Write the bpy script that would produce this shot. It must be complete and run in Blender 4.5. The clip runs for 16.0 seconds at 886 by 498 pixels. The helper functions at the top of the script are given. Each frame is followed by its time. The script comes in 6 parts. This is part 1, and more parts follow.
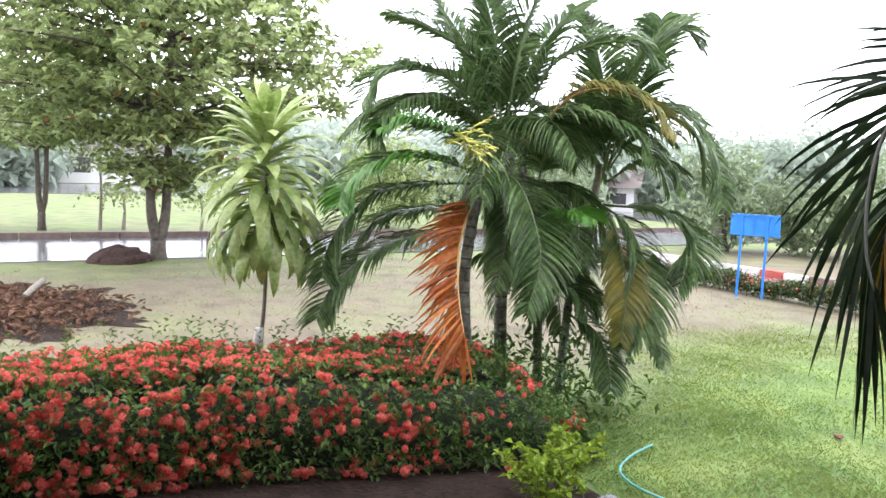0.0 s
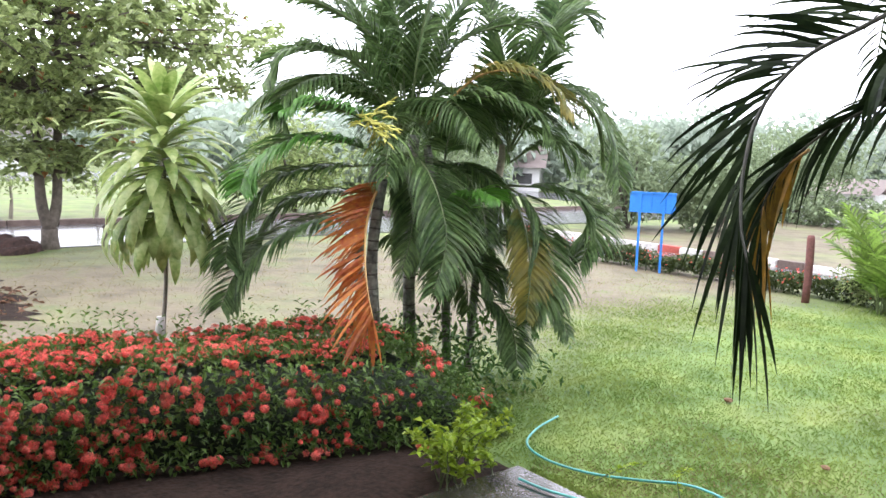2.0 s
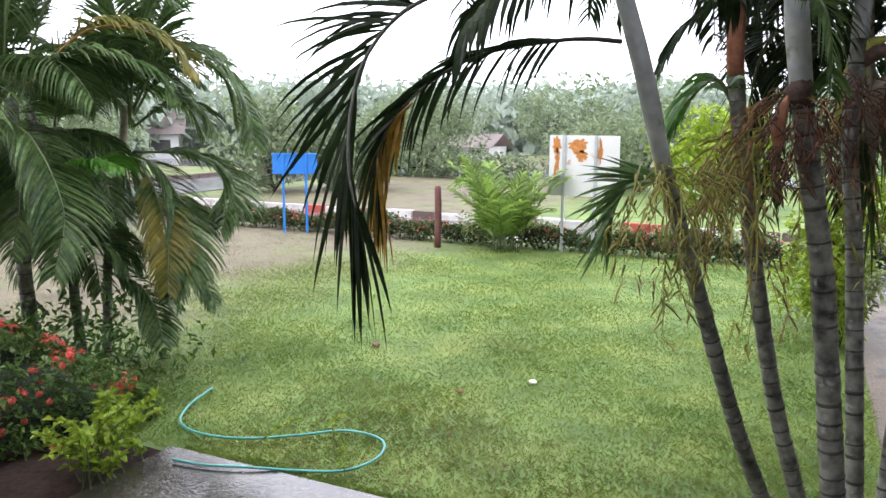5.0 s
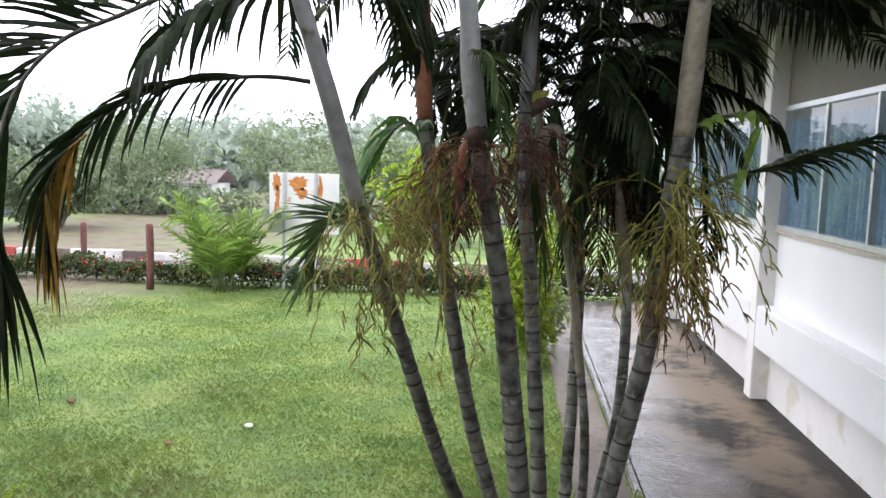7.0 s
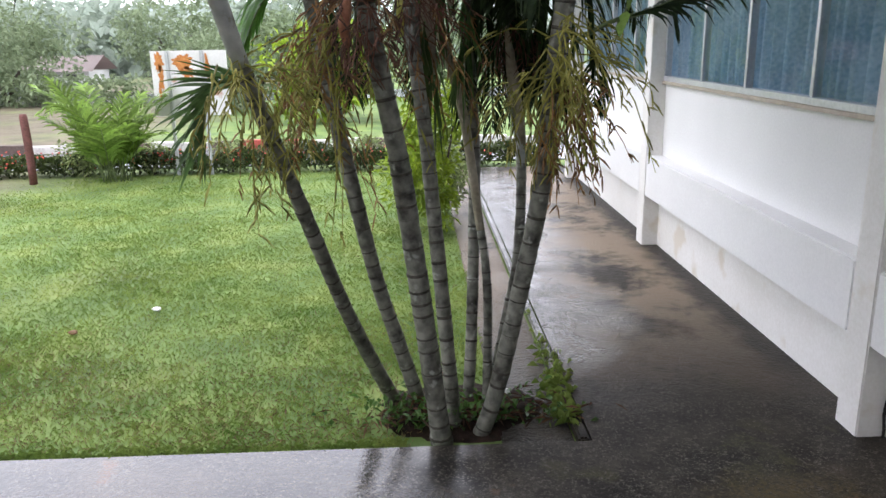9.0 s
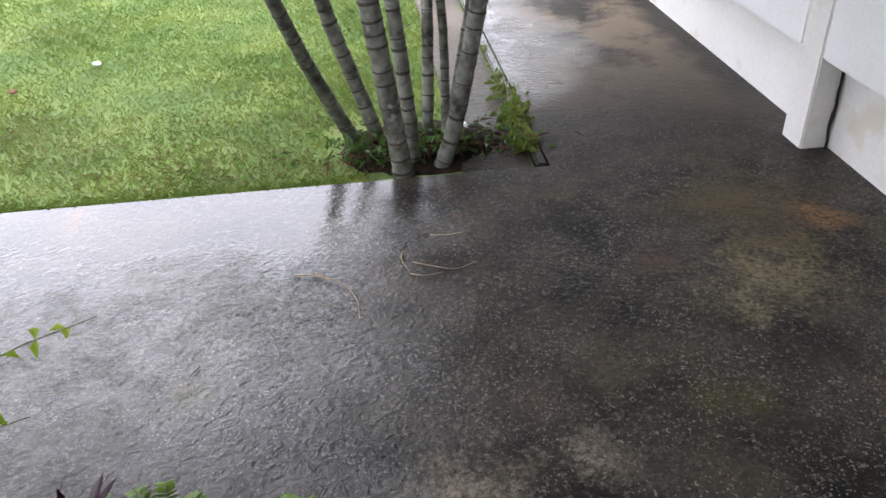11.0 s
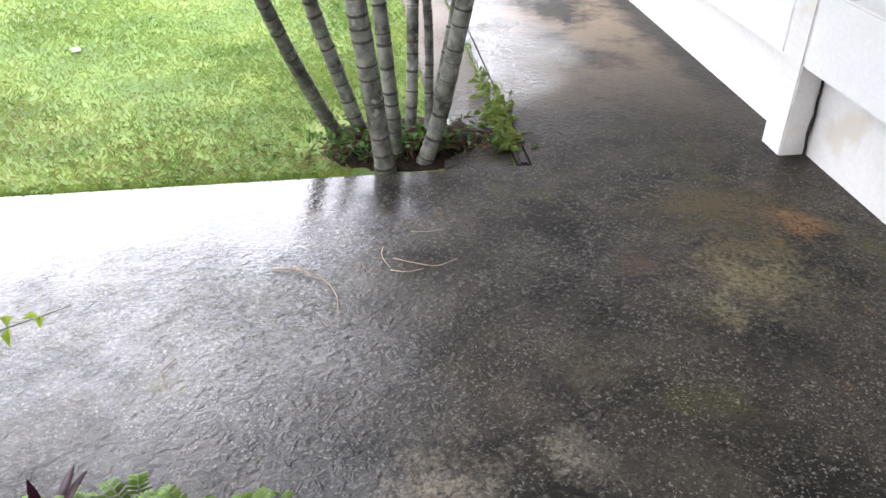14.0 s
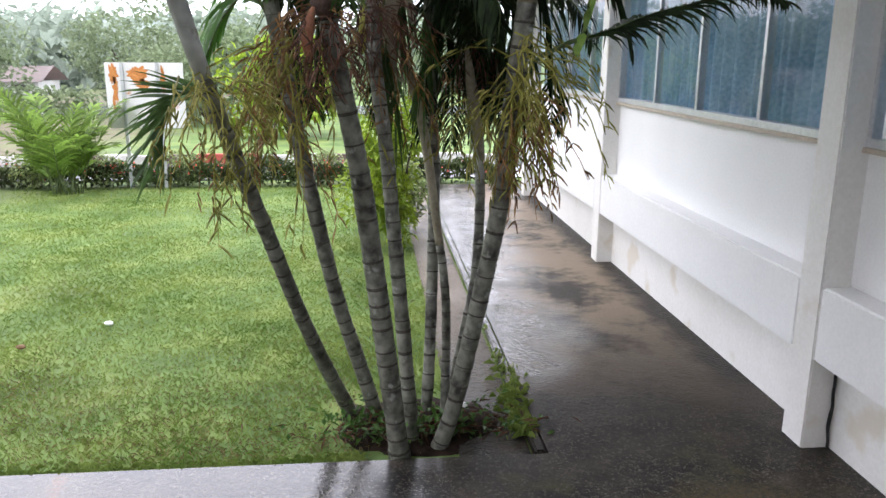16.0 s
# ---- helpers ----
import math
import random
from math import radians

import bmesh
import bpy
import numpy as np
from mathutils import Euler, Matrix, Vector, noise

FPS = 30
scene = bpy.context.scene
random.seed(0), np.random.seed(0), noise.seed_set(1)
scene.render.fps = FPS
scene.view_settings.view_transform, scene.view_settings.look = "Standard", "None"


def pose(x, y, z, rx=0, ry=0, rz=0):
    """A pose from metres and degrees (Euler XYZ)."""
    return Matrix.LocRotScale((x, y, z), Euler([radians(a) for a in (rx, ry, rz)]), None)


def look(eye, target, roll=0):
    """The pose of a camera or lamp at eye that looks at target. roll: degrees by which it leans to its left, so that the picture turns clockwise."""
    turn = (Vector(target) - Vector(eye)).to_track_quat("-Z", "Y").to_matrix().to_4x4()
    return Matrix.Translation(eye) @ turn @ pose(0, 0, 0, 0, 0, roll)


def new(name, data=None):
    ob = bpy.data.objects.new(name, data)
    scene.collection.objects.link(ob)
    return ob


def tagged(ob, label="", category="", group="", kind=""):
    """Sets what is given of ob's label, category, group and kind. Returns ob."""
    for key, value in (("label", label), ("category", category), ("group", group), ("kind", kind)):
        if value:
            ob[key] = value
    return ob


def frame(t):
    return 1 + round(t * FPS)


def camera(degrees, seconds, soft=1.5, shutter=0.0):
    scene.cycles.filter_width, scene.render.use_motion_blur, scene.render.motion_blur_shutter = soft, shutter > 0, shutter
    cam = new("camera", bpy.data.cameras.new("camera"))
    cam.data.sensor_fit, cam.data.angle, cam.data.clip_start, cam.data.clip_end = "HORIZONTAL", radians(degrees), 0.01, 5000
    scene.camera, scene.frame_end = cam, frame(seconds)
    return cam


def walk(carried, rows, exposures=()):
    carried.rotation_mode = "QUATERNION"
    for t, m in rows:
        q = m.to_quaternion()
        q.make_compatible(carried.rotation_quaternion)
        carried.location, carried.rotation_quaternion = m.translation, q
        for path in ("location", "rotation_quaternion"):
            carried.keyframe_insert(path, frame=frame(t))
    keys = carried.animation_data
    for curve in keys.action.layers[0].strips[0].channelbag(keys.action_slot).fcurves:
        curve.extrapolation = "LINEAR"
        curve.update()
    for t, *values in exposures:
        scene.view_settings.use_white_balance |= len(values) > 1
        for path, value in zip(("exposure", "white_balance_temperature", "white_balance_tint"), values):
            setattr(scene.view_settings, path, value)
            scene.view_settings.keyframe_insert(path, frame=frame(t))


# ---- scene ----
cam = camera(60.1, 16.0)
PATH = [
    (0, (-0.504, 0.051, 2.236), (-2.19, 1.108, 2.026), 2.4),
    (0.5, (-0.495, 0.045, 2.238), (-2.217, 1.044, 2.038), 2.2),
    (1, (-0.5, 0.044, 2.23), (-2.187, 1.1, 2.031), 2.3),
    (1.5, (-0.488, 0.045, 2.235), (-2.132, 1.164, 2.022), 1.3),
    (2, (-0.466, 0.059, 2.241), (-2.011, 1.305, 1.992), 1.9),
    (2.5, (-0.471, 0.09, 2.235), (-1.865, 1.5, 1.971), 1.9),
    (3, (-0.462, 0.114, 2.236), (-1.719, 1.648, 1.978), 1.9),
    (3.2, (-0.439, 0.112, 2.233), (-1.668, 1.668, 1.974), 1.5),
    (5.3, (-0.391, 0.169, 2.221), (-1.148, 1.994, 1.904), 0.3),
    (5.5, (-0.374, 0.189, 2.224), (-1.067, 2.042, 1.931), 0.4),
    (6, (-0.335, 0.22, 2.226), (-0.847, 2.14, 2.002), 1.8),
    (6.5, (-0.311, 0.214, 2.228), (-0.649, 2.175, 2.023), 2.2),
    (7, (-0.276, 0.199, 2.224), (-0.458, 2.179, 2.006), 1.6),
    (7.5, (-0.259, 0.171, 2.225), (-0.309, 2.157, 1.993), 1.1),
    (8, (-0.243, 0.161, 2.209), (-0.213, 2.136, 1.892), 0.9),
    (8.5, (-0.231, 0.169, 2.17), (-0.189, 2.124, 1.751), 0.2),
    (9, (-0.233, 0.147, 2.137), (-0.169, 2.075, 1.607), -1.0),
    (9.5, (-0.222, 0.14, 2.115), (-0.118, 2.042, 1.506), -2.2),
    (10, (-0.211, 0.126, 2.076), (-0.094, 1.998, 1.382), -2.7),
    (10.2, (-0.221, 0.117, 2.059), (-0.103, 1.943, 1.251), -4.0),
    (12.3, (-0.254, 0.088, 1.982), (-0.055, 1.687, 0.797), -0.26),
    (12.5, (-0.255, 0.088, 1.991), (-0.059, 1.688, 0.806), -0.2),
    (13, (-0.254, 0.083, 1.993), (-0.058, 1.686, 0.813), -0.23),
    (13.5, (-0.259, 0.087, 1.98), (-0.092, 1.719, 0.835), -0.7),
    (14, (-0.255, 0.098, 2.003), (-0.064, 1.754, 0.898), -0.34),
    (14.5, (-0.256, 0.127, 2.056), (-0.046, 1.908, 1.171), -0.4),
    (15, (-0.258, 0.128, 2.105), (-0.078, 2.021, 1.482), -1.2),
    (15.5, (-0.263, 0.128, 2.112), (-0.086, 2.042, 1.561), -0.8),
    (16, (-0.253, 0.105, 2.129), (-0.074, 2.037, 1.643), 0.3),
]
EXPOSURES = [(0, 0.5), (2.0, 0.45), (3.0, 0.32), (5.5, 0.1), (8.0, 0.05), (10.2, 0.1), (12.3, 1.08), (14.0, 1.12), (14.5, 1.14), (15.0, 0.68), (16.0, 0.18)]
walk(cam, [(t, look(eye, aim, roll)) for t, eye, aim, roll in PATH], exposures=EXPOSURES)

# ---- light ----
world = bpy.data.worlds.new("overcast_sky")
scene.world = world
world.use_nodes = True
wn = world.node_tree
sky = wn.nodes.new("ShaderNodeTexSky")
sky.sky_type, sky.sun_disc = 'NISHITA', False
sky.sun_elevation, sky.sun_rotation = radians(62), radians(-120)
sky.air_density, sky.dust_density, sky.ozone_density = 2.0, 8.0, 1.0
cloud = wn.nodes.new("ShaderNodeMixRGB")
cloud.inputs[0].default_value = 0.85
cloud.inputs[2].default_value = (22.4, 22.5, 25.8, 1)
wn.links.new(sky.outputs[0], cloud.inputs[1])
wn.links.new(cloud.outputs[0], wn.nodes["Background"].inputs[0])
wn.nodes["Background"].inputs[1].default_value = 0.15
sun_data = bpy.data.lights.new("sun", 'SUN')
sun_data.energy, sun_data.angle, sun_data.color = 0.8, radians(40), (1.0, 0.97, 0.93)
sun = new("sun", sun_data)
sun.matrix_world = look((-8, 5, 20), (0, 2, 0))


# ---- materials ----
def material(name, dark, light, rough=0.7, scale=6.0, detail=6.0, bump=0.15, bump_scale=40.0, metal=0.0, fleck=None, spec=0.5,
             random_piece=0.0, island=0.0, translucent=0.0, coords='Object'):
    """Two tones mixed by noise at two scales, with fine relief; fleck: (colour, threshold) for stains."""
    m = bpy.data.materials.new(name)
    m.use_nodes = True
    nt = m.node_tree
    n, l = nt.nodes, nt.links
    b = n["Principled BSDF"]
    tc = n.new("ShaderNodeTexCoord")
    big = n.new("ShaderNodeTexNoise")
    big.inputs["Scale"].default_value, big.inputs["Detail"].default_value = scale, detail
    fine = n.new("ShaderNodeTexNoise")
    fine.inputs["Scale"].default_value, fine.inputs["Detail"].default_value = bump_scale, 3
    l.new(tc.outputs[coords], big.inputs["Vector"])
    l.new(tc.outputs[coords], fine.inputs["Vector"])
    add = n.new("ShaderNodeMath")
    add.operation = 'MULTIPLY_ADD'
    l.new(fine.outputs[0], add.inputs[0])
    add.inputs[1].default_value = 0.5
    half = n.new("ShaderNodeMath")
    half.operation = 'MULTIPLY'
    l.new(big.outputs[0], half.inputs[0])
    half.inputs[1].default_value = 0.5
    l.new(half.outputs[0], add.inputs[2])
    ramp = n.new("ShaderNodeValToRGB")
    ramp.color_ramp.elements[0].position, ramp.color_ramp.elements[1].position = 0.36, 0.64
    ramp.color_ramp.elements[0].color, ramp.color_ramp.elements[1].color = (*dark, 1), (*light, 1)
    l.new(add.outputs[0], ramp.inputs[0])
    colour = ramp.outputs[0]
    if random_piece or island:
        src = n.new("ShaderNodeObjectInfo").outputs["Random"] if random_piece else n.new("ShaderNodeNewGeometry").outputs["Random Per Island"]
        amount = random_piece or island
        mr = n.new("ShaderNodeMapRange")
        mr.inputs["To Min"].default_value, mr.inputs["To Max"].default_value = 1 - amount, 1 + amount
        l.new(src, mr.inputs[0])
        hsv = n.new("ShaderNodeHueSaturation")
        l.new(mr.outputs[0], hsv.inputs["Value"])
        l.new(colour, hsv.inputs["Color"])
        colour = hsv.outputs[0]
    if fleck:
        st = n.new("ShaderNodeTexNoise")
        st.inputs["Scale"].default_value, st.inputs["Detail"].default_value = fleck[2], 5
        l.new(tc.outputs[coords], st.inputs["Vector"])
        sr = n.new("ShaderNodeMapRange")
        sr.inputs["From Min"].default_value, sr.inputs["From Max"].default_value = fleck[1], fleck[1] + 0.08
        l.new(st.outputs[0], sr.inputs[0])
        mx = n.new("ShaderNodeMixRGB")
        l.new(sr.outputs[0], mx.inputs[0])
        l.new(colour, mx.inputs[1])
        mx.inputs[2].default_value = (*fleck[0], 1)
        colour = mx.outputs[0]
    l.new(colour, b.inputs["Base Color"])
    b.inputs["Roughness"].default_value, b.inputs["Metallic"].default_value = rough, metal
    b.inputs["Specular IOR Level"].default_value = spec
    if bump:
        bp = n.new("ShaderNodeBump")
        bp.inputs["Strength"].default_value, bp.inputs["Distance"].default_value = bump, 0.02
        l.new(fine.outputs[0], bp.inputs["Height"])
        l.new(bp.outputs[0], b.inputs["Normal"])
    if translucent:
        tr = n.new("ShaderNodeBsdfTranslucent")
        l.new(colour, tr.inputs[0])
        ms = n.new("ShaderNodeMixShader")
        ms.inputs[0].default_value = translucent
        l.new(b.outputs[0], ms.inputs[1])
        l.new(tr.outputs[0], ms.inputs[2])
        l.new(ms.outputs[0], n["Material Output"].inputs[0])
    return m


def leaf_material(name, dark, light, rough=0.45, translucent=0.3, island=0.25, scale=3.0, fleck=None, spec=0.4, fine=25):
    return material(name, dark, light, rough=rough, spec=spec, scale=scale, bump=0.05, bump_scale=fine, translucent=translucent, island=island, fleck=fleck)


WHITE_WALL = material("white_painted_plaster", (0.77, 0.77, 0.76), (0.85, 0.85, 0.84), rough=0.75, scale=1.2, bump=0.02, bump_scale=60)
PIER_WALL = material("weathered_white_plaster", (0.74, 0.725, 0.68), (0.83, 0.82, 0.79), rough=0.8, scale=1.6, bump=0.02, bump_scale=50, fleck=((0.68, 0.63, 0.54), 0.60, 2.2))
# wall over the windows: the eave's shade is put into this dark beige
LINTEL = material("eave_shaded_plaster", (0.165, 0.16, 0.13), (0.21, 0.20, 0.165), rough=0.8, scale=1.5, bump=0.05, bump_scale=50)
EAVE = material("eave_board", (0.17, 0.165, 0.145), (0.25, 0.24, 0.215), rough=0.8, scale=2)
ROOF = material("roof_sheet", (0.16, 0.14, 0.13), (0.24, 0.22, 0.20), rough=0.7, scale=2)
ALUMINIUM = material("aluminium_frame", (0.55, 0.56, 0.57), (0.68, 0.69, 0.70), rough=0.4, metal=0.6, scale=5, bump=0.02)
SILL = material("tan_sill_paint", (0.42, 0.36, 0.29), (0.56, 0.49, 0.40), rough=0.6, scale=6)
CURTAIN = material("blue_curtain", (0.24, 0.40, 0.54), (0.52, 0.66, 0.76), rough=0.9, scale=3, bump=0.05, translucent=0.55)
INSIDE = material("room_paint", (0.55, 0.55, 0.53), (0.65, 0.65, 0.63), rough=0.9, scale=1)


def glass_material():
    m = bpy.data.materials.new("window_glass")
    m.use_nodes = True
    n, l = m.node_tree.nodes, m.node_tree.links
    gl = n.new("ShaderNodeBsdfGlossy")
    gl.inputs["Roughness"].default_value = 0.02
    tr = n.new("ShaderNodeBsdfTransparent")
    tr.inputs[0].default_value = (0.88, 0.92, 0.94, 1)
    fr = n.new("ShaderNodeFresnel")
    fr.inputs["IOR"].default_value = 1.5
    ms = n.new("ShaderNodeMixShader")
    l.new(fr.outputs[0], ms.inputs[0])
    l.new(tr.outputs[0], ms.inputs[1])
    l.new(gl.outputs[0], ms.inputs[2])
    l.new(ms.outputs[0], n["Material Output"].inputs[0])
    return m


GLASS = glass_material()


def wet_concrete(name="wet_concrete", relief=0.5, film=False):
    """Stained concrete under a film of rain: pale and dark blotches, mossy and rusty stains, exposed pebbles, puddles with ripples."""
    m = bpy.data.materials.new(name)
    m.use_nodes = True
    n, l = m.node_tree.nodes, m.node_tree.links
    b = n["Principled BSDF"]
    tc = n.new("ShaderNodeTexCoord")

    def noise_at(scale, detail=5, rough=0.55):
        t = n.new("ShaderNodeTexNoise")
        t.inputs["Scale"].default_value, t.inputs["Detail"].default_value, t.inputs["Roughness"].default_value = scale, detail, rough
        l.new(tc.outputs["Object"], t.inputs["Vector"])
        return t.outputs[0]

    def span(src, a, c):
        r = n.new("ShaderNodeMapRange")
        r.inputs["From Min"].default_value, r.inputs["From Max"].default_value = a, c
        l.new(src, r.inputs[0])
        return r.outputs[0]

    def mix(fac, a, c):
        x = n.new("ShaderNodeMixRGB")
        l.new(fac, x.inputs[0])
        for s, v in ((x.inputs[1], a), (x.inputs[2], c)):
            if isinstance(v, tuple):
                s.default_value = (*v, 1)
            else:
                l.new(v, s)
        return x.outputs[0]

    base = mix(span(noise_at(2.4, 9, 0.68), 0.36, 0.64), (0.005, 0.0045, 0.004), (0.062, 0.054, 0.042))
    base = mix(span(noise_at(0.7, 4), 0.56, 0.66), base, (0.085, 0.068, 0.05))
    base = mix(span(noise_at(1.6, 5), 0.60, 0.68), base, (0.06, 0.056, 0.024))
    base = mix(span(noise_at(2.3, 5), 0.66, 0.74), base, (0.15, 0.075, 0.035))
    grain = noise_at(45, 6, 0.7)
    base = mix(span(grain, 0.53, 0.66), base, (0.125, 0.112, 0.095))
    base = mix(span(noise_at(95, 3, 0.6), 0.56, 0.66), base, (0.006, 0.005, 0.004))
    peb = n.new("ShaderNodeTexVoronoi")
    peb.inputs["Scale"].default_value = 62
    l.new(tc.outputs["Object"], peb.inputs["Vector"])
    warp = n.new("ShaderNodeVectorMath")
    warp.operation = 'MULTIPLY_ADD'
    wn3 = n.new("ShaderNodeTexNoise")
    wn3.inputs["Scale"].default_value = 30
    l.new(tc.outputs["Object"], wn3.inputs["Vector"])
    l.new(wn3.outputs["Color"], warp.inputs[0])
    warp.inputs[1].default_value = (0.05, 0.05, 0.05)
    l.new(tc.outputs["Object"], warp.inputs[2])
    l.new(warp.outputs[0], peb.inputs["Vector"])
    size = n.new("ShaderNodeMath")
    size.operation = 'MULTIPLY_ADD'
    l.new(peb.outputs["Color"], size.inputs[0])
    size.inputs[1].default_value = -0.34
    l.new(peb.outputs["Distance"], size.inputs[2])
    pebble = span(size.outputs[0], 0.10, 0.03)
    gate = n.new("ShaderNodeMath")
    gate.operation = 'MULTIPLY'
    l.new(pebble, gate.inputs[0])
    l.new(span(noise_at(3.0, 5), 0.42, 0.56), gate.inputs[1])
    base = mix(gate.outputs[0], base, (0.15, 0.138, 0.115))
    puddle = span(noise_at(0.55, 4), 0.42, 0.58)
    sep = n.new("ShaderNodeSeparateXYZ")
    l.new(tc.outputs["Object"], sep.inputs[0])

    def shifted(src, amount, scale=1.3):
        x = n.new("ShaderNodeMath")
        x.operation = 'MULTIPLY_ADD'
        l.new(noise_at(scale, 6, 0.65), x.inputs[0])
        x.inputs[1].default_value = amount
        l.new(src, x.inputs[2])
        return x.outputs[0]

    def times(p, q):
        x = n.new("ShaderNodeMath")
        x.operation = 'MULTIPLY'
        l.new(p, x.inputs[0])
        l.new(q, x.inputs[1])
        return x.outputs[0]

    # less rain under eave and porch roof; the mask also paints in dark reflections
    edge = n.new("ShaderNodeMath")
    edge.operation = 'MULTIPLY_ADD'
    l.new(span(sep.outputs["Y"], 3.6, 5.5), edge.inputs[0])
    edge.inputs[1].default_value = -1.35
    l.new(shifted(sep.outputs["X"], 1.6), edge.inputs[2])
    wet = times(span(edge.outputs[0], 0.95, 0.25), span(shifted(sep.outputs["Y"], -1.6), 0.3, 1.7))
    if film:
        full = n.new("ShaderNodeValue")
        full.outputs[0].default_value = 0.28
        wet = full.outputs[0]
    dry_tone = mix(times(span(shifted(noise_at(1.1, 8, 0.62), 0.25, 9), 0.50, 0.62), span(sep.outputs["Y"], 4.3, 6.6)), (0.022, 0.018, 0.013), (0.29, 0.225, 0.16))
    # darker ragged strip along the wall foot
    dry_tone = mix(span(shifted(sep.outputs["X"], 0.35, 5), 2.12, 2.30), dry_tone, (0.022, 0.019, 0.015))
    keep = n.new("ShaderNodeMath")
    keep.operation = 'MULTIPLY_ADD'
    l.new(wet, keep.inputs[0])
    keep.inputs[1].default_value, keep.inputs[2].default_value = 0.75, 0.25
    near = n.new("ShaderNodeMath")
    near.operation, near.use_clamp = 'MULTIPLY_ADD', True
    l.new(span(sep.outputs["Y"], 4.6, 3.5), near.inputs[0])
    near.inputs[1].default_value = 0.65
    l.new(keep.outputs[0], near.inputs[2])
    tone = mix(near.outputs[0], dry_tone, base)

    def stain(cx, cy, r, colour, into):
        """A blotch with a ragged edge round one place on the slab."""
        vd = n.new("ShaderNodeVectorMath")
        vd.operation = 'DISTANCE'
        l.new(tc.outputs["Object"], vd.inputs[0])
        vd.inputs[1].default_value = (cx, cy, 0.03)
        return mix(times(span(shifted(vd.outputs["Value"], r * 4.5, 3.5), r * 3.3, r * 2.3), span(grain, 0.35, 0.6)), into, colour)

    if not film:
        for spot in ((1.42, 2.70, 0.36, (0.20, 0.17, 0.095)), (1.55, 3.15, 0.42, (0.085, 0.066, 0.026)), (1.80, 3.05, 0.14, (0.24, 0.13, 0.06)), (-0.05, 1.72, 0.24, (0.25, 0.21, 0.15)), (0.35, 1.75, 0.12, (0.19, 0.165, 0.125)), (0.95, 2.85, 0.14, (0.08, 0.05, 0.032)), (0.62, 2.2, 0.2, (0.07, 0.06, 0.036)), (0.75, 1.65, 0.3, (0.07, 0.06, 0.045)), (1.5, 3.6, 0.2, (0.06, 0.06, 0.026))):
            tone = stain(*spot, tone)
    speck = times(times(pebble, span(sep.outputs["Y"], 2.9, 1.7)), span(sep.outputs["X"], -0.2, 0.3))
    tone = mix(times(speck, span(noise_at(5.0, 5), 0.42, 0.6)), tone, (0.22, 0.20, 0.17))
    l.new(tone, b.inputs["Base Color"])
    sw = n.new("ShaderNodeMapRange")
    sw.inputs["To Min"].default_value, sw.inputs["To Max"].default_value = 0.20, 0.7
    l.new(wet, sw.inputs[0])
    l.new(sw.outputs[0], b.inputs["Specular IOR Level"])
    rg = n.new("ShaderNodeMapRange")
    rg.inputs["To Min"].default_value, rg.inputs["To Max"].default_value = 0.24, 0.08
    l.new(puddle, rg.inputs[0])
    rw = n.new("ShaderNodeMapRange")
    rw.inputs["To Min"].default_value = 0.5
    l.new(wet, rw.inputs[0])
    l.new(rg.outputs[0], rw.inputs["To Max"])
    l.new(rw.outputs[0], b.inputs["Roughness"])
    b.inputs["IOR"].default_value = 1.4
    cw = n.new("ShaderNodeMapRange")
    cw.inputs["To Min"].default_value, cw.inputs["To Max"].default_value = 0.08, 1.0
    l.new(wet, cw.inputs[0])
    l.new(cw.outputs[0], b.inputs["Coat Weight"])
    b.inputs["Coat Roughness"].default_value, b.inputs["Coat IOR"].default_value = 0.035, 1.38
    ripple = n.new("ShaderNodeMath")
    ripple.operation = 'MULTIPLY_ADD'
    l.new(grain, ripple.inputs[0])
    ripple.inputs[1].default_value = 0.35
    swell = n.new("ShaderNodeTexNoise")
    swell.inputs["Scale"].default_value, swell.inputs["Detail"].default_value, swell.inputs["Distortion"].default_value = 17, 5, 1.6
    l.new(tc.outputs["Object"], swell.inputs["Vector"])
    l.new(swell.outputs[0], ripple.inputs[2])
    bp = n.new("ShaderNodeBump")
    bp.inputs["Strength"].default_value, bp.inputs["Distance"].default_value = relief, 0.016
    rough_film = n.new("ShaderNodeMapRange")
    rough_film.inputs["To Min"].default_value, rough_film.inputs["To Max"].default_value = relief * 2.2, relief * 0.20
    # the water stands smoother towards the path
    calm = n.new("ShaderNodeMath")
    calm.operation, calm.use_clamp = 'MULTIPLY_ADD', True
    l.new(span(noise_at(1.7, 4), 0.40, 0.60), calm.inputs[0])
    calm.inputs[1].default_value = 0.6
    if film:
        calm.inputs[2].default_value = 0.0
    else:
        l.new(times(span(sep.outputs["Y"], 2.9, 3.6), span(sep.outputs["Y"], 4.5, 3.9)), calm.inputs[2])
    l.new(calm.outputs[0], rough_film.inputs[0])
    l.new(rough_film.outputs[0], bp.inputs["Strength"])
    l.new(ripple.outputs[0], bp.inputs["Height"])
    l.new(bp.outputs[0], b.inputs["Normal"])
    l.new(bp.outputs[0], b.inputs["Coat Normal"])
    return m


WET_CONCRETE = wet_concrete()
DRAIN = wet_concrete("flooded_concrete", 0.9, True)


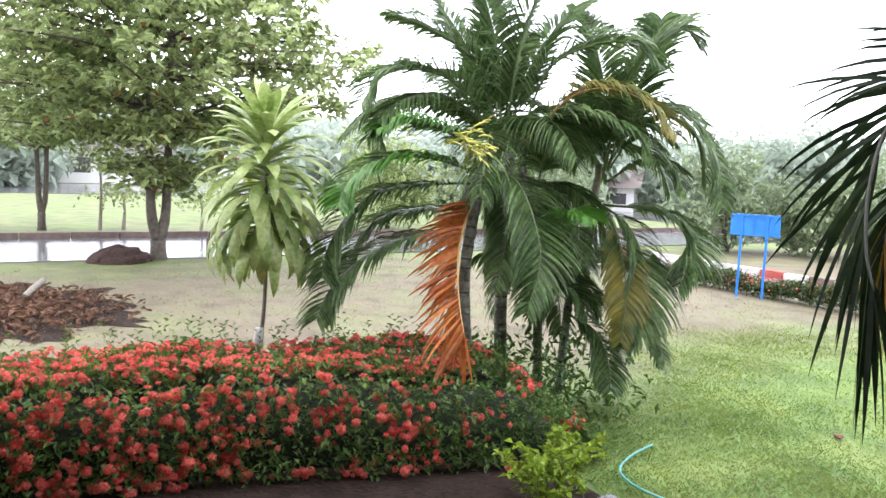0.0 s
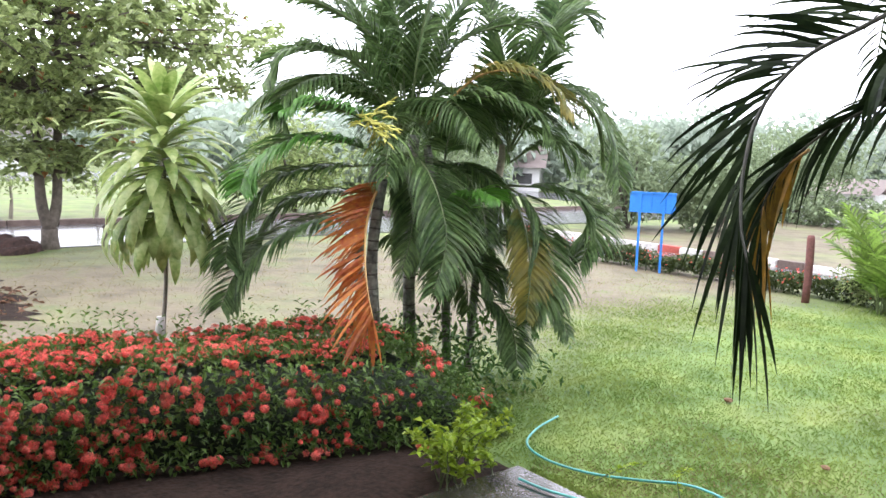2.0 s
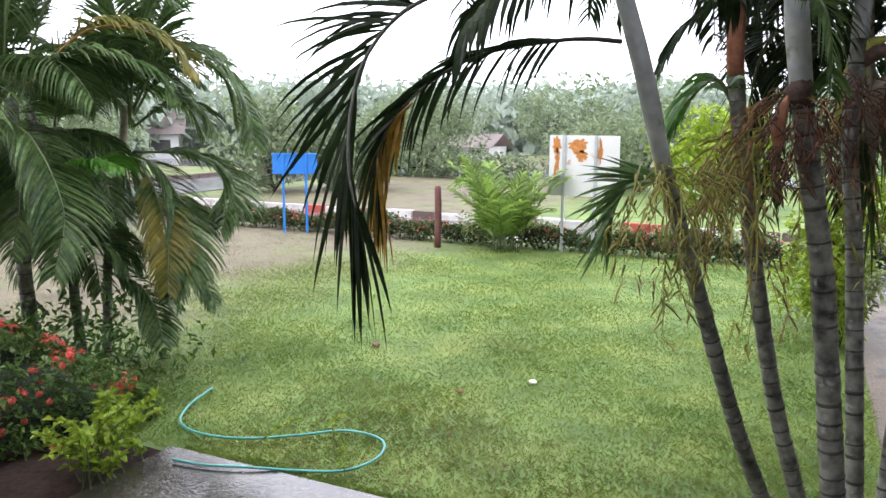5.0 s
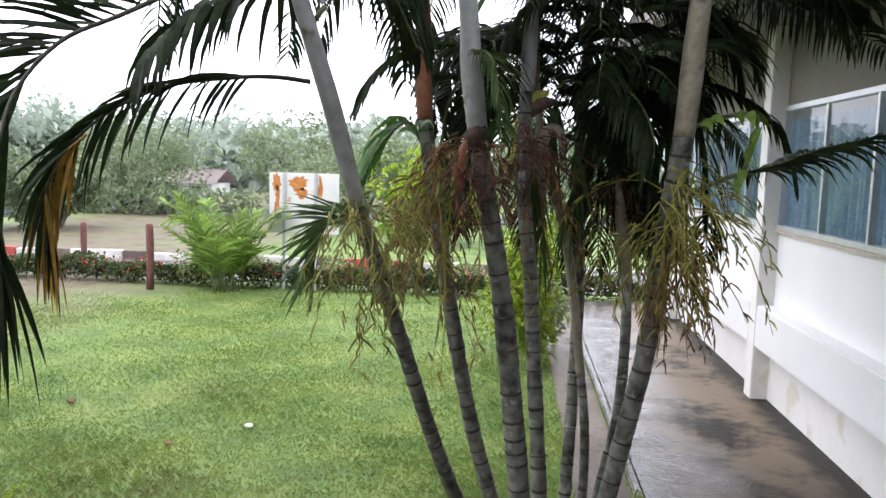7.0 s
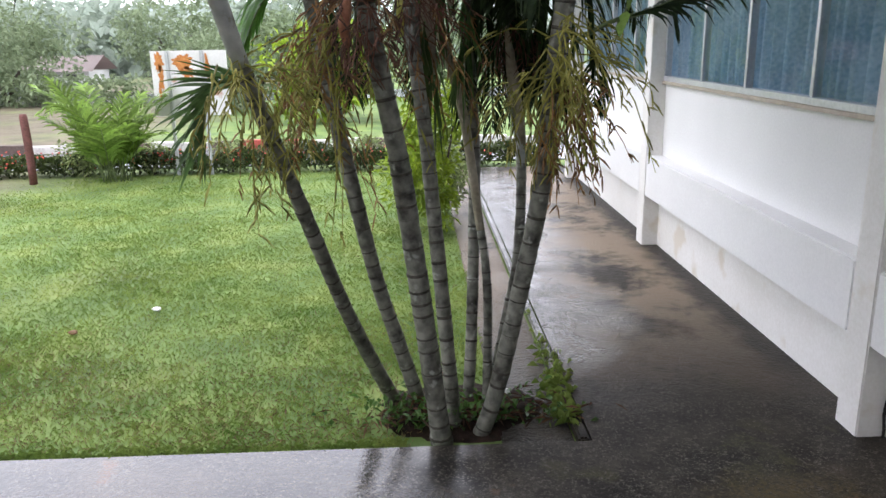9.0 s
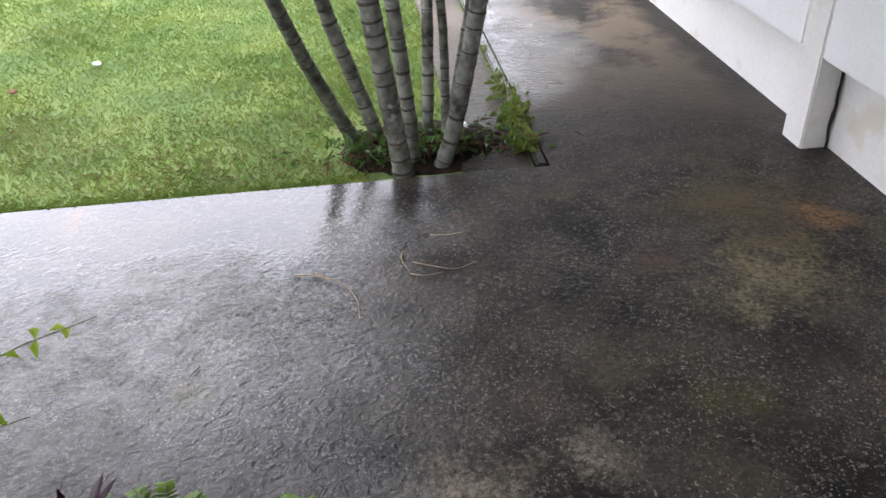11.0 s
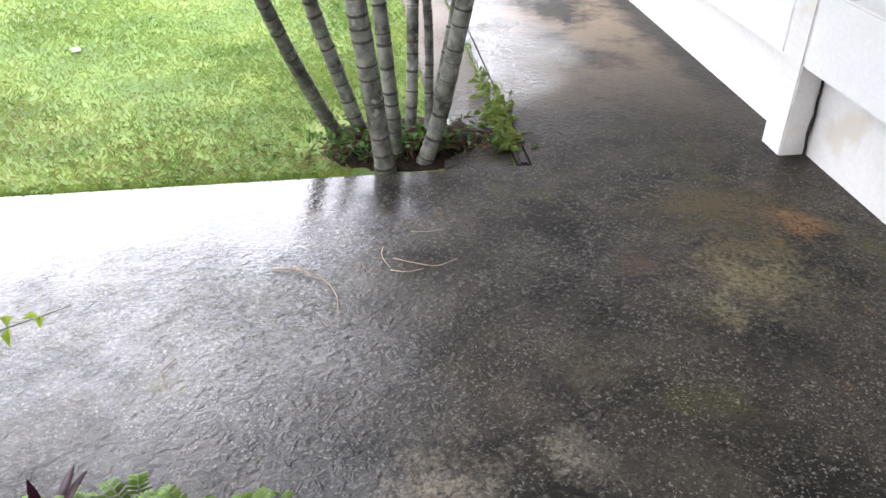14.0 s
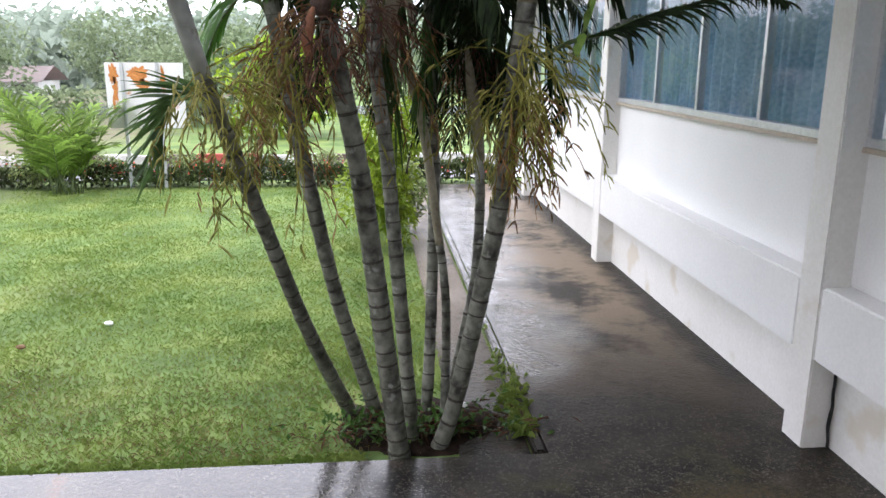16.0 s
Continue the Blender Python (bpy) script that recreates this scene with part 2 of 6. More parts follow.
def lawn_material():
    """Short grass with bare brown earth to the west and a dry patch by the far hedge."""
    m = bpy.data.materials.new("lawn_earth")
    m.use_nodes = True
    n, l = m.node_tree.nodes, m.node_tree.links
    b = n["Principled BSDF"]
    tc = n.new("ShaderNodeTexCoord")

    def noise_at(scale, detail=6):
        t = n.new("ShaderNodeTexNoise")
        t.inputs["Scale"].default_value, t.inputs["Detail"].default_value = scale, detail
        l.new(tc.outputs["Object"], t.inputs["Vector"])
        return t.outputs[0]

    def ramp(src, stops):
        r = n.new("ShaderNodeValToRGB")
        e = r.color_ramp.elements
        while len(e) < len(stops):
            e.new(0.5)
        for k, (p, c) in zip(e, stops):
            k.position, k.color = p, (*c, 1)
        l.new(src, r.inputs[0])
        return r.outputs[0]

    green = ramp(noise_at(1.5, 8), ((0.34, (0.082, 0.142, 0.034)), (0.5, (0.125, 0.20, 0.048)), (0.66, (0.19, 0.25, 0.064))))
    fine = noise_at(14)
    earth = ramp(noise_at(1.4), ((0.3, (0.085, 0.062, 0.045)), (0.55, (0.155, 0.12, 0.09)), (0.7, (0.12, 0.125, 0.06))))
    sep = n.new("ShaderNodeSeparateXYZ")
    l.new(tc.outputs["Object"], sep.inputs[0])
    west = n.new("ShaderNodeMapRange")
    west.inputs["From Min"].default_value, west.inputs["From Max"].default_value = -5.2, -8.0
    l.new(sep.outputs["X"], west.inputs[0])
    road = n.new("ShaderNodeMapRange")
    road.inputs["From Min"].default_value, road.inputs["From Max"].default_value = -17.0, -15.0
    road.inputs["To Min"].default_value = 0.45
    l.new(sep.outputs["X"], road.inputs[0])
    both = n.new("ShaderNodeMath")
    both.operation = 'MULTIPLY'
    l.new(west.outputs[0], both.inputs[0])
    l.new(road.outputs[0], both.inputs[1])
    edge = n.new("ShaderNodeMath")
    edge.operation = 'MULTIPLY_ADD'
    l.new(noise_at(0.5, 5), edge.inputs[0])
    edge.inputs[1].default_value = 1.6
    edge.inputs[2].default_value = -0.85
    tot = n.new("ShaderNodeMath")
    tot.operation, tot.use_clamp = 'ADD', True
    l.new(edge.outputs[0], tot.inputs[0])
    l.new(both.outputs[0], tot.inputs[1])
    ball = n.new("ShaderNodeMath")
    ball.operation, ball.use_clamp = 'MULTIPLY', True
    l.new(tot.outputs[0], ball.inputs[0])
    ball.inputs[1].default_value = 0.9
    mx = n.new("ShaderNodeMixRGB")
    l.new(ball.outputs[0], mx.inputs[0])
    l.new(green, mx.inputs[1])
    l.new(earth, mx.inputs[2])
    dark = n.new("ShaderNodeMixRGB")
    dark.blend_type = 'MULTIPLY'
    dark.inputs[0].default_value = 0.8
    l.new(mx.outputs[0], dark.inputs[1])
    l.new(ramp(fine, ((0.3, (0.85, 0.85, 0.8)), (0.7, (1.15, 1.15, 1.1)))), dark.inputs[2])
    l.new(dark.outputs[0], b.inputs["Base Color"])
    b.inputs["Roughness"].default_value = 0.85
    bp = n.new("ShaderNodeBump")
    bp.inputs["Strength"].default_value, bp.inputs["Distance"].default_value = 0.45, 0.02
    l.new(fine, bp.inputs["Height"])
    l.new(bp.outputs[0], b.inputs["Normal"])
    return m


LAWN = lawn_material()
ASPHALT = material("wet_asphalt", (0.07, 0.07, 0.075), (0.13, 0.13, 0.135), rough=0.16, scale=1.0, bump=0.08, bump_scale=18, spec=0.8)
KERB_WHITE = material("kerb_white_paint", (0.45, 0.43, 0.41), (0.72, 0.70, 0.68), rough=0.7, scale=6, random_piece=0.15)
KERB_RED = material("kerb_red_paint", (0.25, 0.05, 0.04), (0.45, 0.09, 0.07), rough=0.7, scale=6, random_piece=0.2)
KERB_OLD = material("kerb_bare_stone", (0.10, 0.07, 0.06), (0.19, 0.14, 0.12), rough=0.8, scale=6, random_piece=0.2)
SOIL = material("damp_soil", (0.012, 0.008, 0.006), (0.038, 0.024, 0.018), spec=0.15, rough=0.9, scale=5, bump=0.8, bump_scale=25)
BLUE_PAINT = material("blue_paint", (0.02, 0.17, 0.55), (0.035, 0.24, 0.70), rough=0.4, scale=4, bump=0.03)
RUST_BOARD = material("white_board_with_rust", (0.62, 0.61, 0.60), (0.76, 0.75, 0.74), rough=0.6, scale=2, bump=0.03, fleck=((0.45, 0.17, 0.05), 0.62, 3.2))
RUST = material("rust_stain", (0.40, 0.13, 0.03), (0.62, 0.27, 0.08), rough=0.8, scale=14)
POST_RED = material("red_brown_post", (0.10, 0.04, 0.035), (0.20, 0.08, 0.07), rough=0.8, scale=7)
HOSE = material("turquoise_hose", (0.06, 0.30, 0.28), (0.10, 0.42, 0.38), rough=0.35, scale=5, bump=0.02)


# ---- builders ----
def thing(name, label, category, group="", at=(0, 0, 0), kind=""):
    ob = new(name)
    ob.empty_display_size = 0.1
    ob.location = at
    return tagged(ob, label, category, group, kind)


def part(name, bm, mat, parent=None, label="", smooth=False):
    """Links a bmesh as one mesh object, in the parent's own space."""
    me = bpy.data.meshes.new(name)
    bm.to_mesh(me)
    bm.free()
    if smooth:
        me.shade_smooth()
    me.materials.append(mat)
    ob = new(name, me)
    ob.parent = parent
    return tagged(ob, label)


def mesh_part(name, verts, faces, mat, parent=None, label="", smooth=False):
    me = bpy.data.meshes.new(name)
    me.from_pydata([tuple(v) for v in verts], [], faces)
    if smooth:
        me.shade_smooth()
    me.materials.append(mat)
    ob = new(name, me)
    ob.parent = parent
    return tagged(ob, label)


def box(lo, hi, bm=None, bevel=0.0):
    bm = bm or bmesh.new()
    made = bmesh.ops.create_cube(bm, size=1.0)["verts"]
    lo, hi = Vector(lo), Vector(hi)
    for v in made:
        v.co = Vector((lo[i] + (v.co[i] + 0.5) * (hi[i] - lo[i]) for i in range(3)))
    if bevel:
        edges = list({e for v in made for e in v.link_edges})
        bmesh.ops.bevel(bm, geom=edges, offset=bevel, segments=2, affect='EDGES')
    return bm


def smooth_path(points, steps=6):
    """A Catmull-Rom line through the points."""
    p = [Vector(q) for q in points]
    p = [p[0] * 2 - p[1]] + p + [p[-1] * 2 - p[-2]]
    out = []
    for i in range(1, len(p) - 2):
        a, b, c, d = p[i - 1:i + 3]
        for k in range(steps):
            t = k / steps
            out.append(0.5 * (2 * b + (c - a) * t + (2 * a - 5 * b + 4 * c - d) * t * t + (3 * b - a - 3 * c + d) * t ** 3))
    return out + [p[-2]]


def tube(line, radii, sides=8, wobble=0.0, rng=None):
    """Verts and faces of a tube along a line, closed at both ends."""
    verts, faces = [], []
    up = Vector((0.31, 0.17, 0.93))
    for i, p in enumerate(line):
        d = (line[min(i + 1, len(line) - 1)] - line[max(i - 1, 0)]).normalized()
        a = d.cross(up if abs(d.dot(up)) < 0.95 else Vector((1, 0, 0))).normalized()
        b = d.cross(a)
        r = radii[i] if hasattr(radii, "__len__") else radii
        for k in range(sides):
            w = 2 * math.pi * k / sides
            q = r * (1 + (rng.uniform(-wobble, wobble) if rng else 0))
            verts.append(p + a * (math.cos(w) * q) + b * (math.sin(w) * q))
    for i in range(len(line) - 1):
        for k in range(sides):
            k2 = (k + 1) % sides
            faces.append((i * sides + k, i * sides + k2, (i + 1) * sides + k2, (i + 1) * sides + k))
    faces.append(tuple(range(sides))[::-1])
    faces.append(tuple(range(len(verts) - sides, len(verts))))
    return verts, faces


# ---- ground ----
bm = bmesh.new()
bmesh.ops.create_grid(bm, x_segments=60, y_segments=60, size=400)
for v in bm.verts:
    v.co.z = -0.02
ground = tagged(part("ground", bm, LAWN), "short rain-wet lawn with bare brown earth", "ground", kind="structure")

pav = thing("pavement", "wet stained concrete slab and path beside the building", "pavement", kind="structure")
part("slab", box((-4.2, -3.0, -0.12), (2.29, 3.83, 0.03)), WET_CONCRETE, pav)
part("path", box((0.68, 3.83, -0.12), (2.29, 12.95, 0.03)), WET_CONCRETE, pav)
part("drain_strip", box((0.20, 3.84, -0.12), (0.60, 12.95, -0.005), bevel=0.01), DRAIN, pav)
part("kerb_ridge", box((0.61, 3.85, -0.12), (0.67, 12.95, 0.036), bevel=0.012), WET_CONCRETE, pav)

road = tagged(part("road", box((-22.6, -80, -0.1), (-18.0, 80, 0.004)), ASPHALT), "wet grey asphalt road mirroring the sky", "road", kind="structure")
drive = tagged(part("road", box((-17.99, 13.9, -0.1), (40, 16.0, 0.004)), ASPHALT), "wet lane behind the clipped border", "road", kind="structure")

# ---- building ----
house = thing("building", "white plastered one-storey building on short piers", "building", at=(0, 0, 0))
FACE, BACK, BAY = 2.09, 2.25, 4.0
bays = [-4.23 + BAY * k for k in range(5)]
for k, y in enumerate(bays):
    part("column", box((FACE, y, -0.05), (BACK + 0.05, y + 0.21, 3.6), bevel=0.008), PIER_WALL, house)
    if k + 1 < len(bays):
        y2 = bays[k + 1]
        part("beam", box((FACE + 0.003, y + 0.211, 0.55), (BACK + 0.05, y2 - 0.001, 0.965), bevel=0.012), WHITE_WALL, house)
        part("plinth_wall", box((BACK, y + 0.211, -0.05), (BACK + 0.15, y2 - 0.001, 0.549)), PIER_WALL, house)
        part("wall", box((BACK, y + 0.211, 0.966), (BACK + 0.15, y2 - 0.001, 1.70)), WHITE_WALL, house)
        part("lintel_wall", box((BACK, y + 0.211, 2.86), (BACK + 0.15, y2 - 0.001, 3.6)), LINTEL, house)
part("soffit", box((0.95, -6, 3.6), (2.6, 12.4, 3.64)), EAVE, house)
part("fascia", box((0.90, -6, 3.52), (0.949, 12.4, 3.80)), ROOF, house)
bm = bmesh.new()
q = [bm.verts.new(c) for c in ((0.86, -6, 3.80), (0.86, 12.45, 3.80), (9, 12.45, 6.2), (9, -6, 6.2))]
bm.faces.new(q)
bmesh.ops.solidify(bm, geom=bm.faces[:], thickness=0.05)
part("roof", bm, ROOF, house)
# far side left open, out of view, so added daylight brightens the curtains
bm = bmesh.new()
for lo, hi in (((9.0, -6, 0), (9.2, 11.98, 1.2)), ((9.0, -6, 3.2), (9.2, 11.98, 3.6)), ((2.4, -6, -0.05), (9, -5.8, 3.6)), ((2.41, 11.78, -0.05), (9, 11.98, 3.6)), ((2.41, -5.8, 0.7), (9, 11.77, 0.8)), ((2.41, -5.8, 3.5), (9, 11.77, 3.55))):
    box(lo, hi, bm)
part("room_shell", bm, INSIDE, house)


crack_line = [Vector((2.225 + 0.012 * noise.noise((z * 9, 1, 0)), 3.752, z)) for z in np.linspace(0.0, 0.53, 14)]
v, f = tube(crack_line, [0.008 + 0.006 * abs(noise.noise((i * 0.9, 0, 3))) for i in range(14)], 5)
mesh_part("crack", v, f, material("dark_crack", (0.01, 0.01, 0.01), (0.03, 0.028, 0.025), rough=0.9), house, "black crack beside the pier")


def window(y0, y1):
    w = part("window_frame", box((BACK - 0.03, y0, 1.70), (BACK + 0.06, y1, 1.745), bevel=0.004), ALUMINIUM, house)
    part("window_sill", box((BACK - 0.045, y0, 1.672), (BACK + 0.02, y1, 1.699), bevel=0.004), SILL, w, "tan painted sill strip")
    part("head", box((BACK - 0.03, y0, 2.815), (BACK + 0.06, y1, 2.86), bevel=0.004), ALUMINIUM, w)
    n = 4
    step = (y1 - y0) / n
    for k in range(n + 1):
        y = min(max(y0 + k * step, y0 + 0.02), y1 - 0.02)
        off = 0.02 if k % 2 else 0.0
        part("mullion", box((BACK - 0.028 + off, y - 0.02, 1.7455), (BACK + 0.03 + off, y + 0.02, 2.8145), bevel=0.004), ALUMINIUM, w)
    for k in range(n):
        off = 0.02 if k % 2 else 0.0
        xg, ya, yb = BACK + 0.007 + off, y0 + k * step + 0.021, y0 + (k + 1) * step - 0.021
        g = mesh_part("pane", [(xg, ya, 1.746), (xg, ya, 2.814), (xg, yb, 2.814), (xg, yb, 1.746)], [(0, 1, 2, 3)], GLASS, w, "clear glass pane")
        g.visible_shadow = False
    verts, faces = [], []
    m = int((y1 - y0) / 0.02)
    for i in range(m + 1):
        y = y0 + (y1 - y0) * i / m
        x = BACK + 0.15 + 0.07 * math.sin(y * 46 + 2.5 * math.sin(y * 5)) + 0.012 * math.sin(y * 90)
        verts += [(x, y, 1.60), (x + 0.01, y, 2.75)]
    for i in range(m):
        faces.append((2 * i, 2 * i + 2, 2 * i + 3, 2 * i + 1))
    mesh_part("curtain", verts, faces, CURTAIN, w, "blue pleated curtain", smooth=True)


for k in range(len(bays) - 1):
    window(bays[k] + 0.212, bays[k + 1] - 0.002)

# unseen porch over the place where the camera stands; its back wall is added
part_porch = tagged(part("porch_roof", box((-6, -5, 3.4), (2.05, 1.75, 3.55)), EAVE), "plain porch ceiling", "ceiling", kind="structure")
tagged(part("wall_south", box((-6, -5.2, 0.0), (2.05, -5.0, 3.4)), WHITE_WALL), "plain white porch wall", "wall", kind="structure")

# ---- plant materials ----
STEM = material("ringed_palm_stem", (0.030, 0.028, 0.022), (0.27, 0.27, 0.225), rough=0.6, scale=6, bump=0.35, bump_scale=20, fleck=((0.34, 0.35, 0.31), 0.61, 14))
RING = material("palm_leaf_scar", (0.03, 0.027, 0.022), (0.11, 0.10, 0.08), rough=0.9, scale=12)
SHAFT_PALE = material("pale_crownshaft", (0.36, 0.38, 0.36), (0.62, 0.63, 0.60), rough=0.45, scale=4, bump=0.12, bump_scale=14, fleck=((0.20, 0.19, 0.11), 0.60, 8))
SHAFT_BROWN = material("rust_brown_crownshaft", (0.22, 0.075, 0.035), (0.38, 0.16, 0.09), rough=0.7, scale=7, fleck=((0.12, 0.07, 0.05), 0.60, 12))
SHAFT_TAN = material("tan_crownshaft", (0.22, 0.19, 0.13), (0.38, 0.34, 0.25), rough=0.6, scale=6, fleck=((0.14, 0.12, 0.09), 0.60, 10))
DEAD_SHEATH = material("dead_leaf_sheath", (0.05, 0.03, 0.025), (0.16, 0.10, 0.08), rough=0.9, scale=8, bump=0.4)
RACHIS = material("green_rachis", (0.06, 0.09, 0.03), (0.13, 0.17, 0.06), rough=0.5, scale=6)
RACHIS_DRY = material("dry_rachis", (0.38, 0.20, 0.06), (0.55, 0.33, 0.12), rough=0.6, scale=6)
PALM_LEAF = leaf_material("palm_leaflet", (0.045, 0.092, 0.028), (0.145, 0.222, 0.075), translucent=0.4, rough=0.42, island=0.5, spec=0.25)
# darker copies of the palm leaflet, the near clump's shade put into the colour
PALM_DARK = leaf_material("shade_dark_palm_leaflet", (0.010, 0.018, 0.008), (0.032, 0.055, 0.018), rough=0.5, translucent=0.22, island=0.4, spec=0.15)
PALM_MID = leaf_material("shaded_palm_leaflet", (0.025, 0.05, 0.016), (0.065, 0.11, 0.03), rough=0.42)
PALM_BRIGHT = leaf_material("young_palm_leaflet", (0.05, 0.15, 0.02), (0.11, 0.27, 0.04), rough=0.4)
PALM_ORANGE = leaf_material("dying_orange_leaflet", (0.34, 0.06, 0.03), (0.55, 0.22, 0.04), rough=0.5, scale=1.6)
PALM_FAN = leaf_material("side_frond_leaflet", (0.045, 0.10, 0.03), (0.13, 0.22, 0.07), rough=0.4, island=0.4)
PALM_GOLD = leaf_material("golden_leaflet", (0.16, 0.11, 0.02), (0.50, 0.27, 0.03), rough=0.5, scale=3)
# green rachis darkened likewise, its shade against the sky put into the colour
DARK_RACHIS = material("shade_dark_rachis", (0.02, 0.022, 0.012), (0.05, 0.052, 0.028), rough=0.6, scale=8)
PALM_YELLOW = leaf_material("yellowing_leaflet", (0.04, 0.085, 0.02), (0.25, 0.21, 0.04), rough=0.45, scale=2.2, spec=0.25, fine=6)
SHRUB_PALM = leaf_material("light_palm_leaflet", (0.10, 0.18, 0.032), (0.26, 0.38, 0.085), rough=0.45, island=0.5, spec=0.25)
FRUIT_STALK = material("olive_fruit_stalk", (0.16, 0.165, 0.025), (0.34, 0.31, 0.065), rough=0.7, scale=6, island=0.3)
FRUIT_RUST = material("rusty_fruit_stalk", (0.13, 0.065, 0.025), (0.30, 0.16, 0.05), rough=0.7, scale=6, island=0.3)
FRUIT_BROWN = material("brown_fibre", (0.06, 0.028, 0.018), (0.17, 0.075, 0.045), rough=0.8, scale=6, island=0.3)
FRUIT_YELLOW = material("yellow_fruit_stalk", (0.30, 0.30, 0.05), (0.50, 0.48, 0.10), rough=0.6, scale=6, island=0.2)
DRACAENA_LEAF = leaf_material("striped_dracaena_leaf", (0.15, 0.25, 0.05), (0.42, 0.48, 0.19), rough=0.35, island=0.5, scale=5)
DRACAENA_TRUNK = material("thin_grey_trunk", (0.16, 0.14, 0.11), (0.27, 0.24, 0.20), rough=0.8, scale=8)
WHITE_STAKE = material("whitewashed_stake", (0.42, 0.41, 0.38), (0.65, 0.63, 0.60), rough=0.8, scale=8)
HEDGE_LEAF = leaf_material("glossy_hedge_leaf", (0.06, 0.125, 0.03), (0.19, 0.30, 0.075), rough=0.34, island=0.35)
HEDGE_TIP = leaf_material("fresh_hedge_shoot", (0.08, 0.15, 0.03), (0.15, 0.24, 0.05), rough=0.35)
PETAL = leaf_material("red_petal", (0.68, 0.06, 0.05), (0.92, 0.25, 0.19), rough=0.5, translucent=0.4, island=0.35)
TREE_LEAF = leaf_material("broad_tree_leaf", (0.14, 0.19, 0.07), (0.40, 0.47, 0.21), translucent=0.5, rough=0.4, island=0.45)
OLD_LEAF = leaf_material("withered_tree_leaf", (0.16, 0.06, 0.02), (0.30, 0.14, 0.05), rough=0.6)
TREE_BARK = material("dark_tree_bark", (0.05, 0.04, 0.032), (0.12, 0.10, 0.08), rough=0.9, scale=6, bump=0.5, bump_scale=14)
SHRUB_LIME = leaf_material("lime_shrub_leaf", (0.17, 0.27, 0.02), (0.36, 0.46, 0.05), rough=0.35)
FERN_LEAF = leaf_material("fern_leaf", (0.075, 0.155, 0.016), (0.21, 0.33, 0.05), translucent=0.3, rough=0.4)
PURPLE_LEAF = leaf_material("purple_leaf", (0.02, 0.008, 0.015), (0.05, 0.015, 0.03), rough=0.3)
GRASS = leaf_material("grass_blade", (0.145, 0.235, 0.052), (0.31, 0.38, 0.105), rough=0.6, island=0.15, scale=1.2, translucent=0.45, spec=0.2, fine=3.5)
DRY_GRASS = leaf_material("dry_grass_blade", (0.17, 0.15, 0.06), (0.30, 0.26, 0.12), rough=0.6, island=0.25, fine=5)
STRAW = leaf_material("straw_bits", (0.14, 0.09, 0.045), (0.30, 0.22, 0.11), rough=0.7, island=0.4)
DEAD_LEAF = leaf_material("dead_leaf", (0.06, 0.028, 0.016), (0.19, 0.105, 0.06), rough=0.7, island=0.5)
WEED_LEAF = leaf_material("weed_leaf", (0.04, 0.10, 0.02), (0.10, 0.20, 0.04), rough=0.4)
BORDER_LEAF = leaf_material("border_leaf", (0.03, 0.052, 0.015), (0.09, 0.12, 0.035), rough=0.4, island=0.4)
# distance haze is put into these pale leaf and hill colours
HAZED_LEAF = leaf_material("haze_tinted_tree_leaf", (0.17, 0.22, 0.13), (0.28, 0.34, 0.20), rough=0.8, island=0.2, spec=0.1)
MIST_LEAF = leaf_material("haze_tinted_wood_leaf", (0.30, 0.36, 0.29), (0.42, 0.48, 0.40), rough=0.9, island=0.12, spec=0.05)
HILL = material("haze_tinted_hill", (0.42, 0.48, 0.50), (0.50, 0.55, 0.57), rough=0.95, scale=0.05)
TWIG = material("dry_twig", (0.26, 0.19, 0.12), (0.45, 0.36, 0.25), rough=0.8, scale=9)
# red tiles greyed, the haze of distance mixed into their colour
HAZED_RED_ROOF = material("haze_muted_red_tiles", (0.30, 0.25, 0.24), (0.36, 0.30, 0.28), rough=0.7, scale=3)
PALE_WALL = material("pale_house_wall", (0.55, 0.55, 0.53), (0.70, 0.70, 0.68), rough=0.8, scale=1)
DARK_OPENING = material("dark_opening", (0.03, 0.03, 0.03), (0.06, 0.06, 0.06), rough=0.4, scale=2)
GREY_POST = material("grey_metal", (0.40, 0.41, 0.42), (0.55, 0.56, 0.57), rough=0.45, metal=0.3, scale=5)
PAPER = material("white_litter", (0.75, 0.75, 0.74), (0.85, 0.85, 0.84), rough=0.7, scale=20)


# ---- plant builders ----
def unit(a):
    return a / np.maximum(np.linalg.norm(a, axis=-1, keepdims=True), 1e-9)


def leaf_cards(P, D, length, width, rng, fold=0.25, droop=0.15):
    """Pointed leaves folded along the midrib: bases P, directions D; length and width may be arrays."""
    n = len(P)
    D = unit(D)
    L = np.broadcast_to(np.asarray(length, float), (n,))[:, None]
    W = np.broadcast_to(np.asarray(width, float), (n,))[:, None]
    side = unit(np.cross(D, rng.normal(size=(n, 3)) * 0.35 + (0, 0, 1)))
    up = np.cross(side, D)
    mid = P + D * L * 0.5
    tip = P + D * L - np.array((0, 0, 1)) * L * droop
    a = mid + side * W * 0.5 + up * W * fold
    c = mid - side * W * 0.5 + up * W * fold
    verts = np.stack([P, a, tip, c], 1).reshape(-1, 3)
    i = np.arange(n)[:, None] * 4
    faces = np.concatenate([i + (0, 1, 2), i + (0, 2, 3)], 1).reshape(-1, 3)
    return verts.tolist(), faces.tolist()


